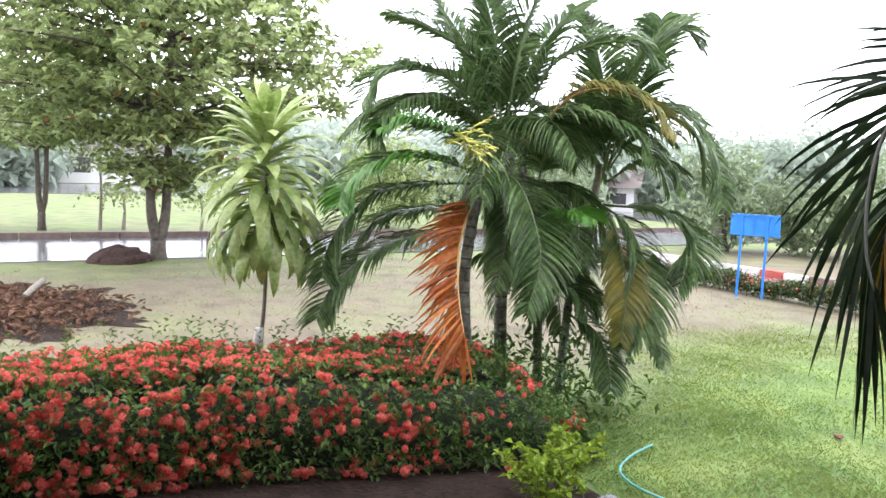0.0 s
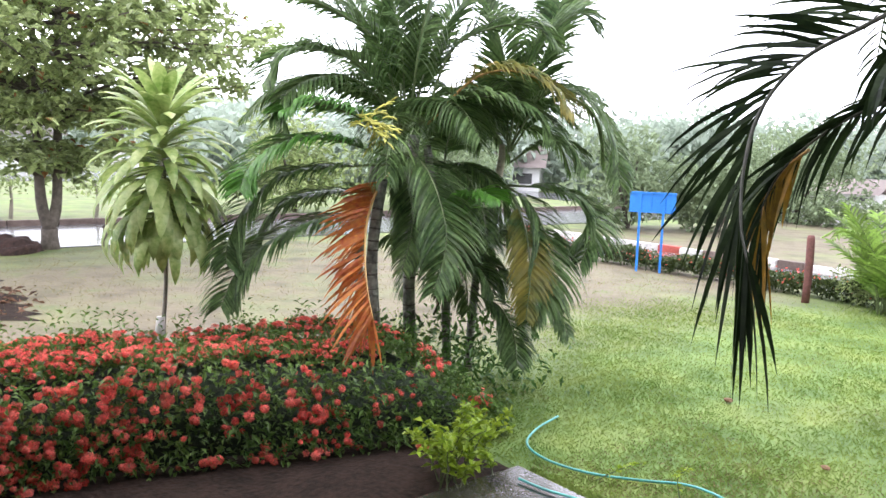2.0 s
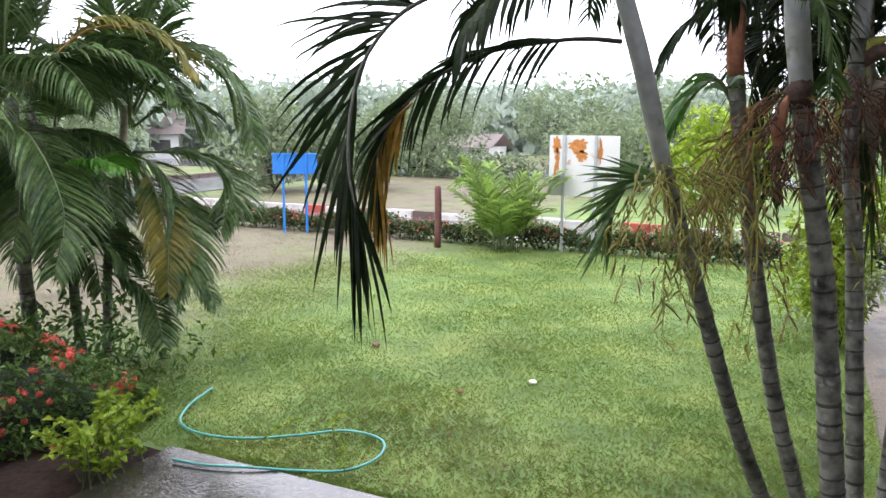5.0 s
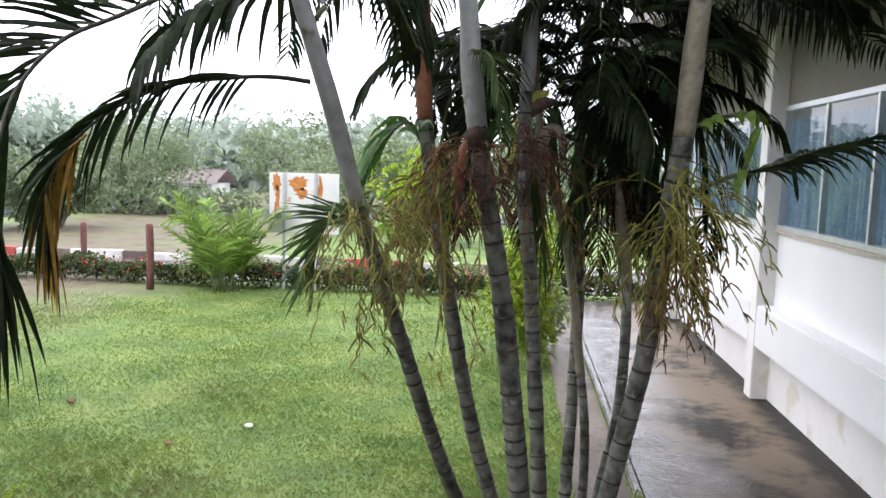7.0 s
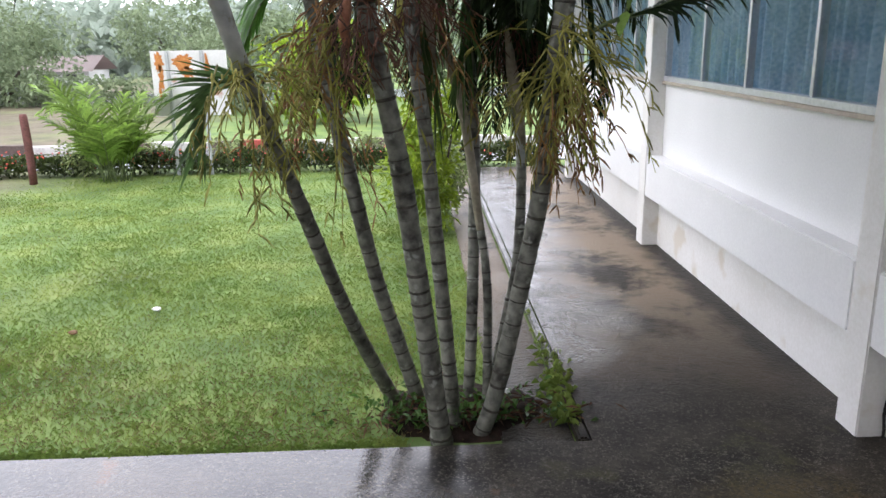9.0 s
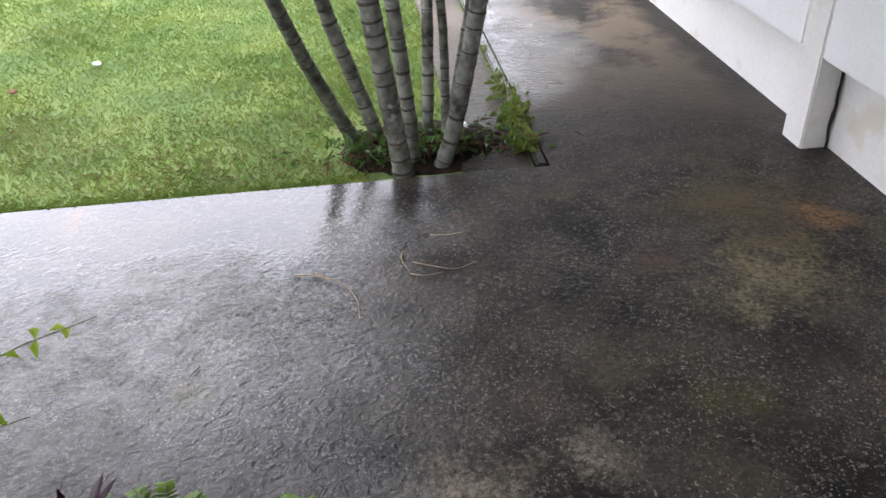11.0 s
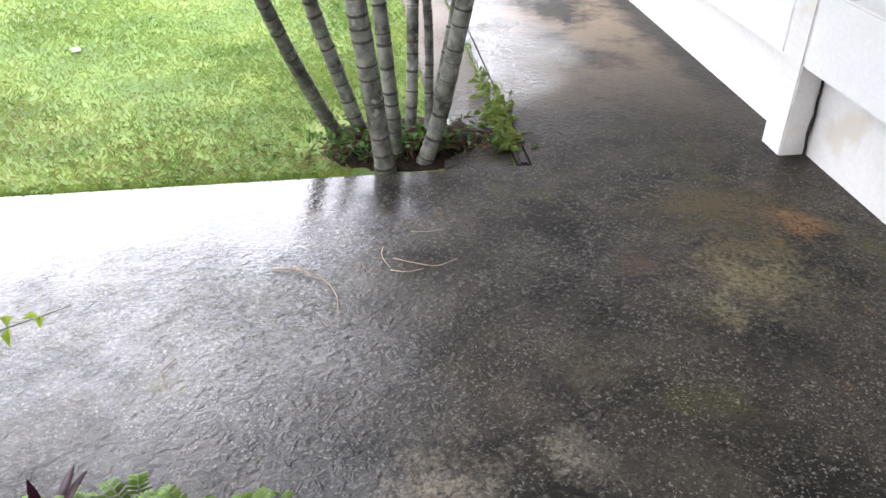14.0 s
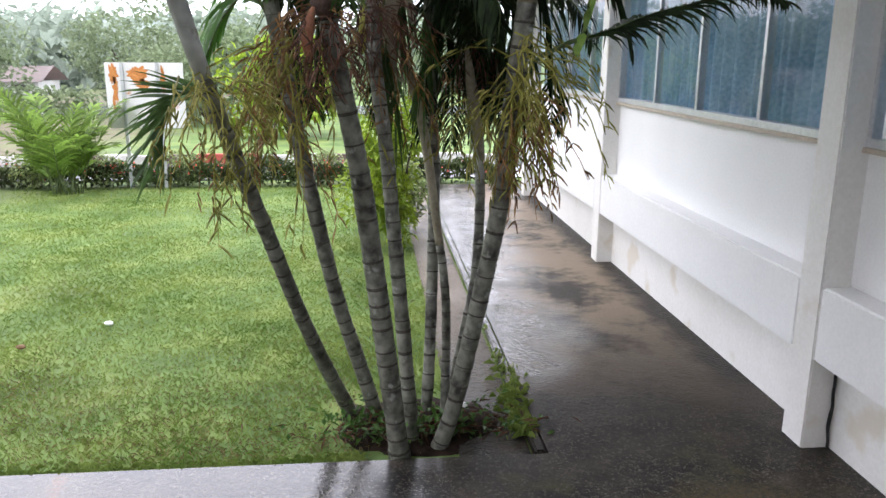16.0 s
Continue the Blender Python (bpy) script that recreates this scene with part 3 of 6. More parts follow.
def frond(parent, points, leaf=0.45, width=0.021, count=46, droop=0.5, mat=None, stalk=None, start=0.12, thick=0.012, seed=0, ahead=0.55, lift=0.15, label="", even=False, close=0.0, twist=(20, 60)):
    """A feather palm leaf: a tapering rachis through the points, with drooping leaflets on both sides."""
    rng = random.Random(seed)
    line = smooth_path(points, 6)
    n = len(line)
    radii = [thick * (1 - 0.85 * i / (n - 1)) + 0.0015 for i in range(n)]
    v, f = tube(line, radii, 5)
    ob = mesh_part("frond", v, f, stalk or RACHIS, parent, label, smooth=True)
    verts, faces = [], []
    down = Vector((0, 0, -1))
    for k in range(count):
        s = start + (1 - start) * (k + rng.uniform(-0.3, 0.3)) / count
        x = min(max(s * (n - 1), 0), n - 1.001)
        i = int(x)
        p = line[i].lerp(line[i + 1], x - i)
        t = (line[i + 1] - line[i]).normalized()
        flat = t.cross(Vector((0, 0, 1)))
        flat = flat.normalized() if flat.length > 0.05 else Vector((1, 0, 0))
        top = flat.cross(t)
        q = (s - start) / (1 - start)
        size = leaf * (0.40 + 0.75 * math.sin(math.pi * min(0.18 + 0.80 * q, 1.0))) * (1.0 - 0.30 * q)
        if even:
            size = leaf * (0.65 + 0.35 * min(1.0, 5 * q))
        for sign in (1, -1):
            d = (flat * (sign * (1 - close * q)) + t * (ahead + 0.35 * q) + top * (lift + rng.uniform(-0.12, 0.12))).normalized()
            ln = size * rng.uniform(0.85, 1.12)
            g = droop * rng.uniform(0.75, 1.3)
            c = p.copy()
            wide = (Matrix.Rotation(radians(rng.uniform(*twist)) * sign, 3, d) @ d.cross(top)).normalized()
            base = len(verts)
            for j, w in enumerate((0.35, 1.0, 0.85, 0.5, 0.0)):
                h = wide * (width * 0.5 * w)
                verts.append(c + h)
                if w:
                    verts.append(c - h)
                d = (d + down * (g * 0.33 * (j + 0.4))).normalized()
                wide = (wide - d * wide.dot(d)).normalized()
                c = c + d * (ln * 0.25)
            b = base
            faces += [(b, b + 2, b + 3, b + 1), (b + 2, b + 4, b + 5, b + 3), (b + 4, b + 6, b + 7, b + 5), (b + 6, b + 8, b + 7)]
    mesh_part("leaf_blade", verts, faces, mat or PALM_LEAF, ob)
    return ob


def feather(parent, points, outer, inner, leaf=0.45, width=0.022, count=50, drop=(0.1, 0.3), mat=None, stalk=None, seed=0, thick=0.012, start=0.1, label="", grow=0.0):
    """A frond bent by its own weight: the leaflets of each side turn from a first to a last direction along the rachis."""
    rng = random.Random(seed)
    line = smooth_path(points, 6)
    n = len(line)
    v, f = tube(line, [thick * (1 - 0.85 * i / (n - 1)) + 0.0015 for i in range(n)], 5)
    ob = mesh_part("frond", v, f, stalk or RACHIS, parent, label, smooth=True)
    verts, faces = [], []
    for k in range(count):
        q = min(max((k + rng.uniform(-0.4, 0.4)) / count, 0.0), 0.999)
        x = (start + (1 - start) * q) * (n - 1)
        i = min(int(x), n - 2)
        p = line[i].lerp(line[i + 1], x - i)
        t = (line[i + 1] - line[i]).normalized()
        for way in (outer, inner):
            d = (Vector(way[0]).lerp(Vector(way[1]), q ** 1.7) + t * 0.35 + Vector((rng.gauss(0, 0.07), rng.gauss(0, 0.07), rng.gauss(0, 0.07)))).normalized()
            ln = leaf * (0.7 + 0.3 * min(1.0, 4 * q) + grow * q) * rng.uniform(0.8, 1.12)
            g = (drop[0] + (drop[1] - drop[0]) * q) * rng.uniform(0.5, 1.5)
            wide = Matrix.Rotation(radians(rng.uniform(-55, 55)), 3, d) @ d.cross(Vector((rng.gauss(0, 0.2), 1, 0.1))).normalized()
            c, b = p.copy(), len(verts)
            for j, w in enumerate((0.35, 1.0, 1.0, 0.85, 0.5, 0.0)):
                h = wide * (width * 0.5 * w)
                verts.append(c + h)
                if w:
                    verts.append(c - h)
                d = (d + Vector((0, 0, -1)) * (g * (0.25 + 0.3 * j))).normalized()
                wide = (wide - d * wide.dot(d)).normalized()
                c = c + d * (ln * 0.2)
            faces += [(b + 2 * m, b + 2 * m + 2, b + 2 * m + 3, b + 2 * m + 1) for m in range(4)] + [(b + 8, b + 10, b + 9)]
    mesh_part("leaf_blade", verts, faces, mat or PALM_LEAF, ob)
    return ob


def palm_stem(parent, points, r0=0.05, r1=0.038, ring=0.115, shaft_from=None, shaft=None, seed=0):
    """A ringed stem; above shaft_from metres it carries a smooth swollen crownshaft."""
    rng = random.Random(seed)
    line = smooth_path(points, 14)
    stem_line = [p for p in line if shaft_from is None or p.z <= shaft_from] if shaft_from else line
    n = len(stem_line)
    radii = []
    for i, p in enumerate(stem_line):
        r = 0.95 * (r0 + (r1 - r0) * i / max(n - 1, 1))
        if i < 2:
            r *= 1.2 - 0.1 * i
        radii.append(r * rng.uniform(0.96, 1.04))
    v, f = tube(stem_line, radii, 10)
    plain = len(f)
    run, nxt = 0.0, 0.05
    for i in range(n - 1):
        seg = stem_line[i + 1] - stem_line[i]
        while nxt < run + seg.length:
            p = stem_line[i] + seg.normalized() * (nxt - run)
            r = radii[i] * 1.012
            tv, tf = tube([p, p + seg.normalized() * rng.uniform(0.006, 0.018)], [r, r * 1.04], 10)
            f += [tuple(a + len(v) for a in q) for q in tf]
            v += tv
            nxt += ring * rng.uniform(0.55, 1.3)
        run += seg.length
    ob = mesh_part("stem", v, f, STEM, parent, smooth=True)
    ob.data.materials.append(RING)
    for q in ob.data.polygons[plain:]:
        q.material_index = 1
    if shaft_from:
        top = [stem_line[-1]] + [p for p in line if p.z > shaft_from]
        m = len(top)
        if m > 2:
            rr = [r1 * (1.08 - 0.40 * abs(i / (m - 1) - 0.25)) for i in range(m)]
            v, f = tube(top, rr, 10)
            mesh_part("crownshaft", v, f, shaft or SHAFT_PALE, parent, smooth=True)
    return ob


def crown(parent, top, count, length, seed, mat=None, leaf=0.45, az=(0, 360), rise=(35, 80), leaflets=40):
    """Arching fronds that spring from the top of a stem."""
    rng = random.Random(seed)
    for k in range(count):
        a = radians(az[0] + (az[1] - az[0]) * (k + rng.uniform(0.1, 0.9)) / count)
        e = radians(rng.uniform(*rise))
        p, pts = Vector(top), [Vector(top)]
        ln = length * rng.uniform(0.8, 1.15)
        for j in range(5):
            d = Vector((math.cos(a) * math.cos(e), math.sin(a) * math.cos(e), math.sin(e)))
            p = p + d * (ln / 5)
            pts.append(p.copy())
            e -= radians(rng.uniform(18, 30))
        frond(parent, pts, leaf=leaf, count=leaflets, droop=rng.uniform(0.4, 0.7), mat=mat, seed=seed * 31 + k)


def fruit_spray(parent, origin, strands, length, seed, mat, spread=0.5, side=(0, 0), fine=0.0034, name="fruit_stalk", sag=0.42):
    """A hanging spray of many thin branchlets with short side twigs."""
    rng = random.Random(seed)
    verts, faces = [], []
    for k in range(strands):
        p = Vector(origin) + Vector((rng.gauss(0, 0.05), rng.gauss(0, 0.04), rng.gauss(0, 0.05)))
        d = Vector((side[0] + rng.gauss(0, spread), side[1] + rng.gauss(0, spread), rng.uniform(-0.9, 0.25) if sag > 0.2 else rng.gauss(0, 0.9))).normalized()
        line, ln = [p.copy()], length * rng.uniform(0.55, 1.15)
        for j in range(5):
            p = p + d * (ln / 5)
            line.append(p.copy())
            d = (d + Vector((rng.gauss(0, 0.12), rng.gauss(0, 0.12), -sag))).normalized()
            for k2 in range(2 if j else 0):
                s2 = p - d * (ln / 5) * rng.random()
                q = s2 + (d * 1.1 + Vector((rng.gauss(0, 0.6), rng.gauss(0, 0.6), rng.gauss(0, 0.2)))).normalized() * rng.uniform(0.04, 0.10)
                v, f = tube([s2, s2.lerp(q, 0.5) + Vector((0, 0, 0.006)), q], [fine, fine * 1.7, fine * 0.6], 3)
                faces += [tuple(a + len(verts) for a in x) for x in f]
                verts += v
        v, f = tube(line, [fine * (1.4 - 0.2 * i) for i in range(6)], 4)
        faces += [tuple(a + len(verts) for a in x) for x in f]
        verts += v
    return mesh_part(name, verts, faces, mat, parent)


# ---- near palm clump beside the path ----
clump = thing("areca_palm", "clump of grey ringed palm stems beside the wet path", "palm")
palm_stem(clump, [(-0.40, 4.50, -0.04), (-0.52, 4.35, 0.30), (-0.65, 4.13, 0.74), (-0.81, 3.80, 1.41), (-0.95, 3.50, 2.01), (-1.02, 3.29, 2.42), (-1.10, 3.16, 2.76), (-1.2, 3.0, 3.2)], 0.048, 0.038, shaft_from=2.06, seed=1)
palm_stem(clump, [(-0.24, 4.40, -0.03), (-0.37, 4.37, 0.43), (-0.48, 4.34, 0.83), (-0.61, 4.29, 1.49), (-0.69, 4.25, 1.99), (-0.76, 4.21, 2.49), (-0.78, 4.18, 3.0), (-0.86, 4.15, 3.5)], 0.046, 0.042, shaft_from=2.48, shaft=SHAFT_BROWN, seed=2)
palm_stem(clump, [(-0.13, 3.95, -0.03), (-0.20, 3.89, 0.62), (-0.29, 3.82, 1.39), (-0.34, 3.78, 1.73), (-0.43, 3.74, 2.21), (-0.49, 3.69, 2.64), (-0.51, 3.68, 2.9), (-0.58, 3.62, 3.5)], 0.060, 0.047, shaft_from=2.34, seed=3)
palm_stem(clump, [(-0.05, 4.10, -0.03), (-0.09, 4.13, 0.52), (-0.15, 4.19, 1.28), (-0.18, 4.21, 1.65), (-0.24, 4.25, 2.21), (-0.23, 4.29, 2.8), (-0.22, 4.35, 3.6)], 0.044, 0.038, shaft_from=2.62, seed=4)
palm_stem(clump, [(0.04, 4.38, -0.03), (0.07, 4.44, 0.39), (0.10, 4.56, 1.06), (0.11, 4.64, 1.55), (0.09, 4.72, 2.06), (0.09, 4.77, 2.39), (0.11, 4.83, 2.8), (0.15, 4.9, 3.6)], 0.038, 0.034, seed=5)
palm_stem(clump, [(0.15, 4.34, -0.03), (0.17, 4.43, 0.54), (0.16, 4.47, 0.84), (0.13, 4.50, 1.08), (0.04, 4.57, 1.73), (-0.09, 4.62, 2.22), (-0.17, 4.66, 2.6), (-0.2, 4.72, 3.2)], 0.029, 0.026, shaft_from=1.08, shaft=SHAFT_TAN, seed=6)
palm_stem(clump, [(0.09, 4.03, -0.03), (0.18, 4.02, 0.26), (0.31, 3.99, 0.89), (0.40, 3.96, 1.40), (0.45, 3.93, 1.97), (0.50, 3.90, 2.42), (0.53, 3.87, 2.98), (0.6, 3.85, 3.7)], 0.050, 0.050, shaft_from=2.40, shaft=SHAFT_TAN, seed=7)
palm_stem(clump, [(0.16, 4.33, -0.03), (0.27, 4.45, 0.45), (0.36, 4.54, 0.88), (0.39, 4.66, 1.45), (0.34, 4.74, 1.83), (0.28, 4.82, 2.25), (0.22, 4.9, 3.2)], 0.034, 0.032, shaft_from=1.45, shaft=SHAFT_PALE, seed=8)

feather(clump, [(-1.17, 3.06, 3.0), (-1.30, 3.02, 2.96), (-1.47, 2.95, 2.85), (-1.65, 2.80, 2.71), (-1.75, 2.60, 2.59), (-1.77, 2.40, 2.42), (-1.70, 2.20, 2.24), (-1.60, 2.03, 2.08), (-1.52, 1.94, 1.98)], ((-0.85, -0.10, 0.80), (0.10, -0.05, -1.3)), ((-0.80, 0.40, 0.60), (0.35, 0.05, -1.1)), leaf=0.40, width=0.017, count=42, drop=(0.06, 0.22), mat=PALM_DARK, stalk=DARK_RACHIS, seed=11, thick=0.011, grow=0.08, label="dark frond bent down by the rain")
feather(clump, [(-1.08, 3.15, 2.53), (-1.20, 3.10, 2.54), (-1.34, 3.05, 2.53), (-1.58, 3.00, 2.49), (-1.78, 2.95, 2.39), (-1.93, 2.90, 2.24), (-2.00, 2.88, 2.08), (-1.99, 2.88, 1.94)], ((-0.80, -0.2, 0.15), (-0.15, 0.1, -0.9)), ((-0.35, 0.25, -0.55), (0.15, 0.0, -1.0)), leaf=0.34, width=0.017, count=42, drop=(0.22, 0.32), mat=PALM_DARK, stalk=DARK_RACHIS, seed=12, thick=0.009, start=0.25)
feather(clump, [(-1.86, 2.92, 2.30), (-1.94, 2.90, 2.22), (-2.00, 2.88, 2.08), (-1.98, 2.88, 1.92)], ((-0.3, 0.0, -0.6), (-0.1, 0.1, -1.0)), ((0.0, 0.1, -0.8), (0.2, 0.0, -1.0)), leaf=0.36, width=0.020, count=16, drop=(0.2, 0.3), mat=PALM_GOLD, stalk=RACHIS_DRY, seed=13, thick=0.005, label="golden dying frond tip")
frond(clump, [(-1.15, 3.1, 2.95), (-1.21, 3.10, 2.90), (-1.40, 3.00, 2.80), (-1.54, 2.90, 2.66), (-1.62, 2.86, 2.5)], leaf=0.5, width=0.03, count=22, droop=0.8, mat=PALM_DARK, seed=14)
feather(clump, [(-0.95, 3.75, 1.94), (-1.08, 3.9, 1.97), (-1.2, 4.0, 1.93), (-1.28, 4.05, 1.8), (-1.32, 4.1, 1.63)], ((-0.85, -0.2, 0.45), (-0.55, -0.1, -0.75)), ((-0.9, 0.1, -0.25), (0.0, 0.0, -1.0)), leaf=0.31, width=0.020, count=22, drop=(0.05, 0.10), mat=PALM_FAN, seed=15, start=0.1, label="green fan-like side frond")
frond(clump, [(-0.76, 4.24, 2.32), (-0.85, 4.20, 2.44), (-0.99, 4.20, 2.32), (-1.08, 4.20, 2.15)], leaf=0.34, width=0.024, count=30, droop=0.5, mat=PALM_BRIGHT, seed=16)
frond(clump, [(0.52, 3.92, 2.1), (0.72, 3.96, 2.2), (0.92, 4.00, 2.25), (1.17, 4.10, 2.34), (1.50, 4.20, 2.42), (1.80, 4.26, 2.48), (2.02, 4.28, 2.42)], leaf=0.32, width=0.02, count=60, droop=0.55, mat=PALM_DARK, seed=17, start=0.25)
frond(clump, [(0.55, 3.87, 3.0), (0.70, 4.0, 3.05), (0.95, 4.15, 3.06), (1.3, 4.3, 2.99), (1.65, 4.45, 2.86)], leaf=0.45, width=0.025, count=44, droop=0.5, mat=PALM_DARK, seed=18)
frond(clump, [(-0.52, 3.68, 2.72), (-0.41, 3.60, 2.70), (-0.36, 3.58, 2.52), (-0.35, 3.58, 2.34)], leaf=0.22, width=0.016, count=30, droop=0.5, mat=PALM_LEAF, seed=19)
frond(clump, [(0.49, 3.92, 2.40), (0.63, 3.90, 2.47), (0.79, 3.80, 2.48), (0.76, 3.80, 2.29), (0.70, 3.80, 2.10)], leaf=0.16, width=0.05, count=8, droop=0.6, mat=SHRUB_PALM, seed=20)
frond(clump, [(0.40, 4.7, 1.7), (0.46, 4.6, 1.95), (0.50, 4.45, 1.9), (0.52, 4.3, 1.6)], leaf=0.24, width=0.02, count=30, droop=0.4, mat=PALM_DARK, seed=21)
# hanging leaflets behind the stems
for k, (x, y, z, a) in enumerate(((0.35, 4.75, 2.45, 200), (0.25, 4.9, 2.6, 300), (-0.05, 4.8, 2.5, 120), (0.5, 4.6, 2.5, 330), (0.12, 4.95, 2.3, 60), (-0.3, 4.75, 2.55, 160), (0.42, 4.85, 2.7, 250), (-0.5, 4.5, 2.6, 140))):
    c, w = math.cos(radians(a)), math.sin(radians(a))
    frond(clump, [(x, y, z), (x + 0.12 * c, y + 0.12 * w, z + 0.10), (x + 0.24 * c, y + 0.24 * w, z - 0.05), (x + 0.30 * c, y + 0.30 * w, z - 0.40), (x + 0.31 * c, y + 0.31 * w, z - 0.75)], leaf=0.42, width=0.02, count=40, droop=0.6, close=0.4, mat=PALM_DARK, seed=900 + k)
# the unseen crowns high over the path, added to darken the slab's reflection
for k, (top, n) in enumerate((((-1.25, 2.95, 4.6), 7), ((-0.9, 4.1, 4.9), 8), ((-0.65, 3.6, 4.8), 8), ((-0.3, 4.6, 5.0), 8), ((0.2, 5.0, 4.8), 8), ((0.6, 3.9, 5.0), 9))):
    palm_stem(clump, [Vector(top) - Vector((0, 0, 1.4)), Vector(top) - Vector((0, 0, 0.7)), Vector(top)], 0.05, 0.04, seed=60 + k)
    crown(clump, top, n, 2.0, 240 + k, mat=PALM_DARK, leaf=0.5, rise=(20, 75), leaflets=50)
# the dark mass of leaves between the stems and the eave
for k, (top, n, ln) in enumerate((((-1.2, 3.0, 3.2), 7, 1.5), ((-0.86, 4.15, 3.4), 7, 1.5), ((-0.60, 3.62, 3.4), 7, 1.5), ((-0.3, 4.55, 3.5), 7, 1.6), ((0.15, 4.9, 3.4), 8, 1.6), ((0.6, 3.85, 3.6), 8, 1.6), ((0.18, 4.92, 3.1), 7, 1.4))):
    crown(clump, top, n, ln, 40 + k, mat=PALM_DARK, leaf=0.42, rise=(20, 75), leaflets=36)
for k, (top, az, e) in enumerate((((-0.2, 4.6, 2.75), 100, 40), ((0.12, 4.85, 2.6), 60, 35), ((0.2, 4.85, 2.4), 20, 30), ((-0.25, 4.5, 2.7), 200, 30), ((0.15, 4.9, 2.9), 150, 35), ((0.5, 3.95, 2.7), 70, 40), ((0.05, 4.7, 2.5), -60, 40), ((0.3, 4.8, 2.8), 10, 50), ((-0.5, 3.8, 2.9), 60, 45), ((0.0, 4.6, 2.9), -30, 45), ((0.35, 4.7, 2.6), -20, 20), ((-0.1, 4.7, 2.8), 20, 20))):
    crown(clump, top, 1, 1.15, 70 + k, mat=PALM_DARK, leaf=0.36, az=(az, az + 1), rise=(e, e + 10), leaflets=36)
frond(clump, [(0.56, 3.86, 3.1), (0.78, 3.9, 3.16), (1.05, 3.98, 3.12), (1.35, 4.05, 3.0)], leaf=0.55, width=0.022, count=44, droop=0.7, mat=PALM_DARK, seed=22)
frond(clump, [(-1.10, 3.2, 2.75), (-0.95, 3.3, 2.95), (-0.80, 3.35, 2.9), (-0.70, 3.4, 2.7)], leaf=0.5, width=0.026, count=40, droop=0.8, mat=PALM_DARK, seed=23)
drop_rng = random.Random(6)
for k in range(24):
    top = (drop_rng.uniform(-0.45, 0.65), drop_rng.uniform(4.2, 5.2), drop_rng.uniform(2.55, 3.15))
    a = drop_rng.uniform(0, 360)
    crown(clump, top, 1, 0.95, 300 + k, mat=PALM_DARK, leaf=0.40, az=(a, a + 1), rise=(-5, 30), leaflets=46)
# hanging sprays of spent fruit stalks
fruit_spray(clump, (-0.52, 3.72, 2.30), 12, 0.55, 1, FRUIT_RUST, 0.35, (-0.3, -0.5))
fruit_spray(clump, (-0.60, 3.74, 2.15), 22, 0.85, 2, FRUIT_STALK, 0.20, (-0.2, -0.3))
fruit_spray(clump, (-0.95, 3.45, 2.02), 18, 0.60, 3, FRUIT_STALK, 0.40, (0.1, -0.4))
fruit_spray(clump, (-0.74, 4.1, 2.05), 20, 0.75, 4, FRUIT_RUST, 0.3, (0.0, -0.4))
fruit_spray(clump, (0.45, 3.88, 2.05), 34, 0.55, 5, FRUIT_STALK, 0.32, (0.05, -0.3))
fruit_spray(clump, (0.48, 3.86, 1.85), 22, 0.50, 6, FRUIT_RUST, 0.32, (0.1, -0.3))
fruit_spray(clump, (0.50, 3.88, 2.20), 14, 0.75, 9, FRUIT_STALK, 0.40, (0.5, -0.1))
fruit_spray(clump, (0.35, 4.6, 1.9), 16, 0.55, 7, FRUIT_STALK, 0.4, (0.1, -0.3))
fruit_spray(clump, (-0.2, 4.4, 2.2), 18, 0.6, 8, FRUIT_RUST, 0.4, (0.1, -0.3))
fruit_spray(clump, (-0.44, 3.70, 2.25), 26, 0.34, 10, FRUIT_BROWN, 0.6, (0.1, -0.4), 0.0026)
fruit_spray(clump, (-0.22, 4.22, 2.40), 22, 0.36, 11, FRUIT_BROWN, 0.6, (0.1, -0.4), 0.0026)
fruit_spray(clump, (0.30, 4.70, 2.15), 22, 0.45, 12, FRUIT_BROWN, 0.5, (0.1, -0.3), 0.0026)
# narrow leaves hanging straight down between the stems
hang = random.Random(15)
for k in range(16):
    x, y, z = hang.uniform(-0.25, 0.55), hang.uniform(4.25, 5.0), hang.uniform(2.2, 2.75)
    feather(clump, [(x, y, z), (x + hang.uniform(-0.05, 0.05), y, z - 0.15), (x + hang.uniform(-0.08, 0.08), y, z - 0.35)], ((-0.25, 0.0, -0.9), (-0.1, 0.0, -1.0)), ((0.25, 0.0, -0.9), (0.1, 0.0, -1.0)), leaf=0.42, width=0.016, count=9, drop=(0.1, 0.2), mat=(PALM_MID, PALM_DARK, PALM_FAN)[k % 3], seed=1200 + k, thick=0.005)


def sheath(pts, r, mat, label):
    line = smooth_path(pts, 5)
    n = len(line)
    v, f = tube(line, [r * math.sin(math.pi * (0.12 + 0.8 * i / (n - 1))) for i in range(n)], 8, 0.15, random.Random(3))
    mesh_part("dead_sheath", v, f, mat, clump, label, smooth=True)


sheath([(-0.445, 3.73, 2.29), (-0.455, 3.71, 2.36), (-0.47, 3.70, 2.42)], 0.062, DEAD_SHEATH, "dark dead leaf sheath round the stem")
sheath([(-0.52, 3.64, 2.10), (-0.53, 3.63, 2.22), (-0.50, 3.65, 2.34)], 0.028, SHAFT_BROWN, "orange-brown torn sheath")
sheath([(-0.30, 4.35, 2.15), (-0.26, 4.33, 2.35), (-0.22, 4.3, 2.55), (-0.12, 4.28, 2.62)], 0.05, FRUIT_YELLOW, "yellow dying sheath")
sheath([(-0.24, 4.3, 2.48), (-0.16, 4.25, 2.55), (-0.08, 4.22, 2.56)], 0.035, DEAD_SHEATH, "brown curled sheath")
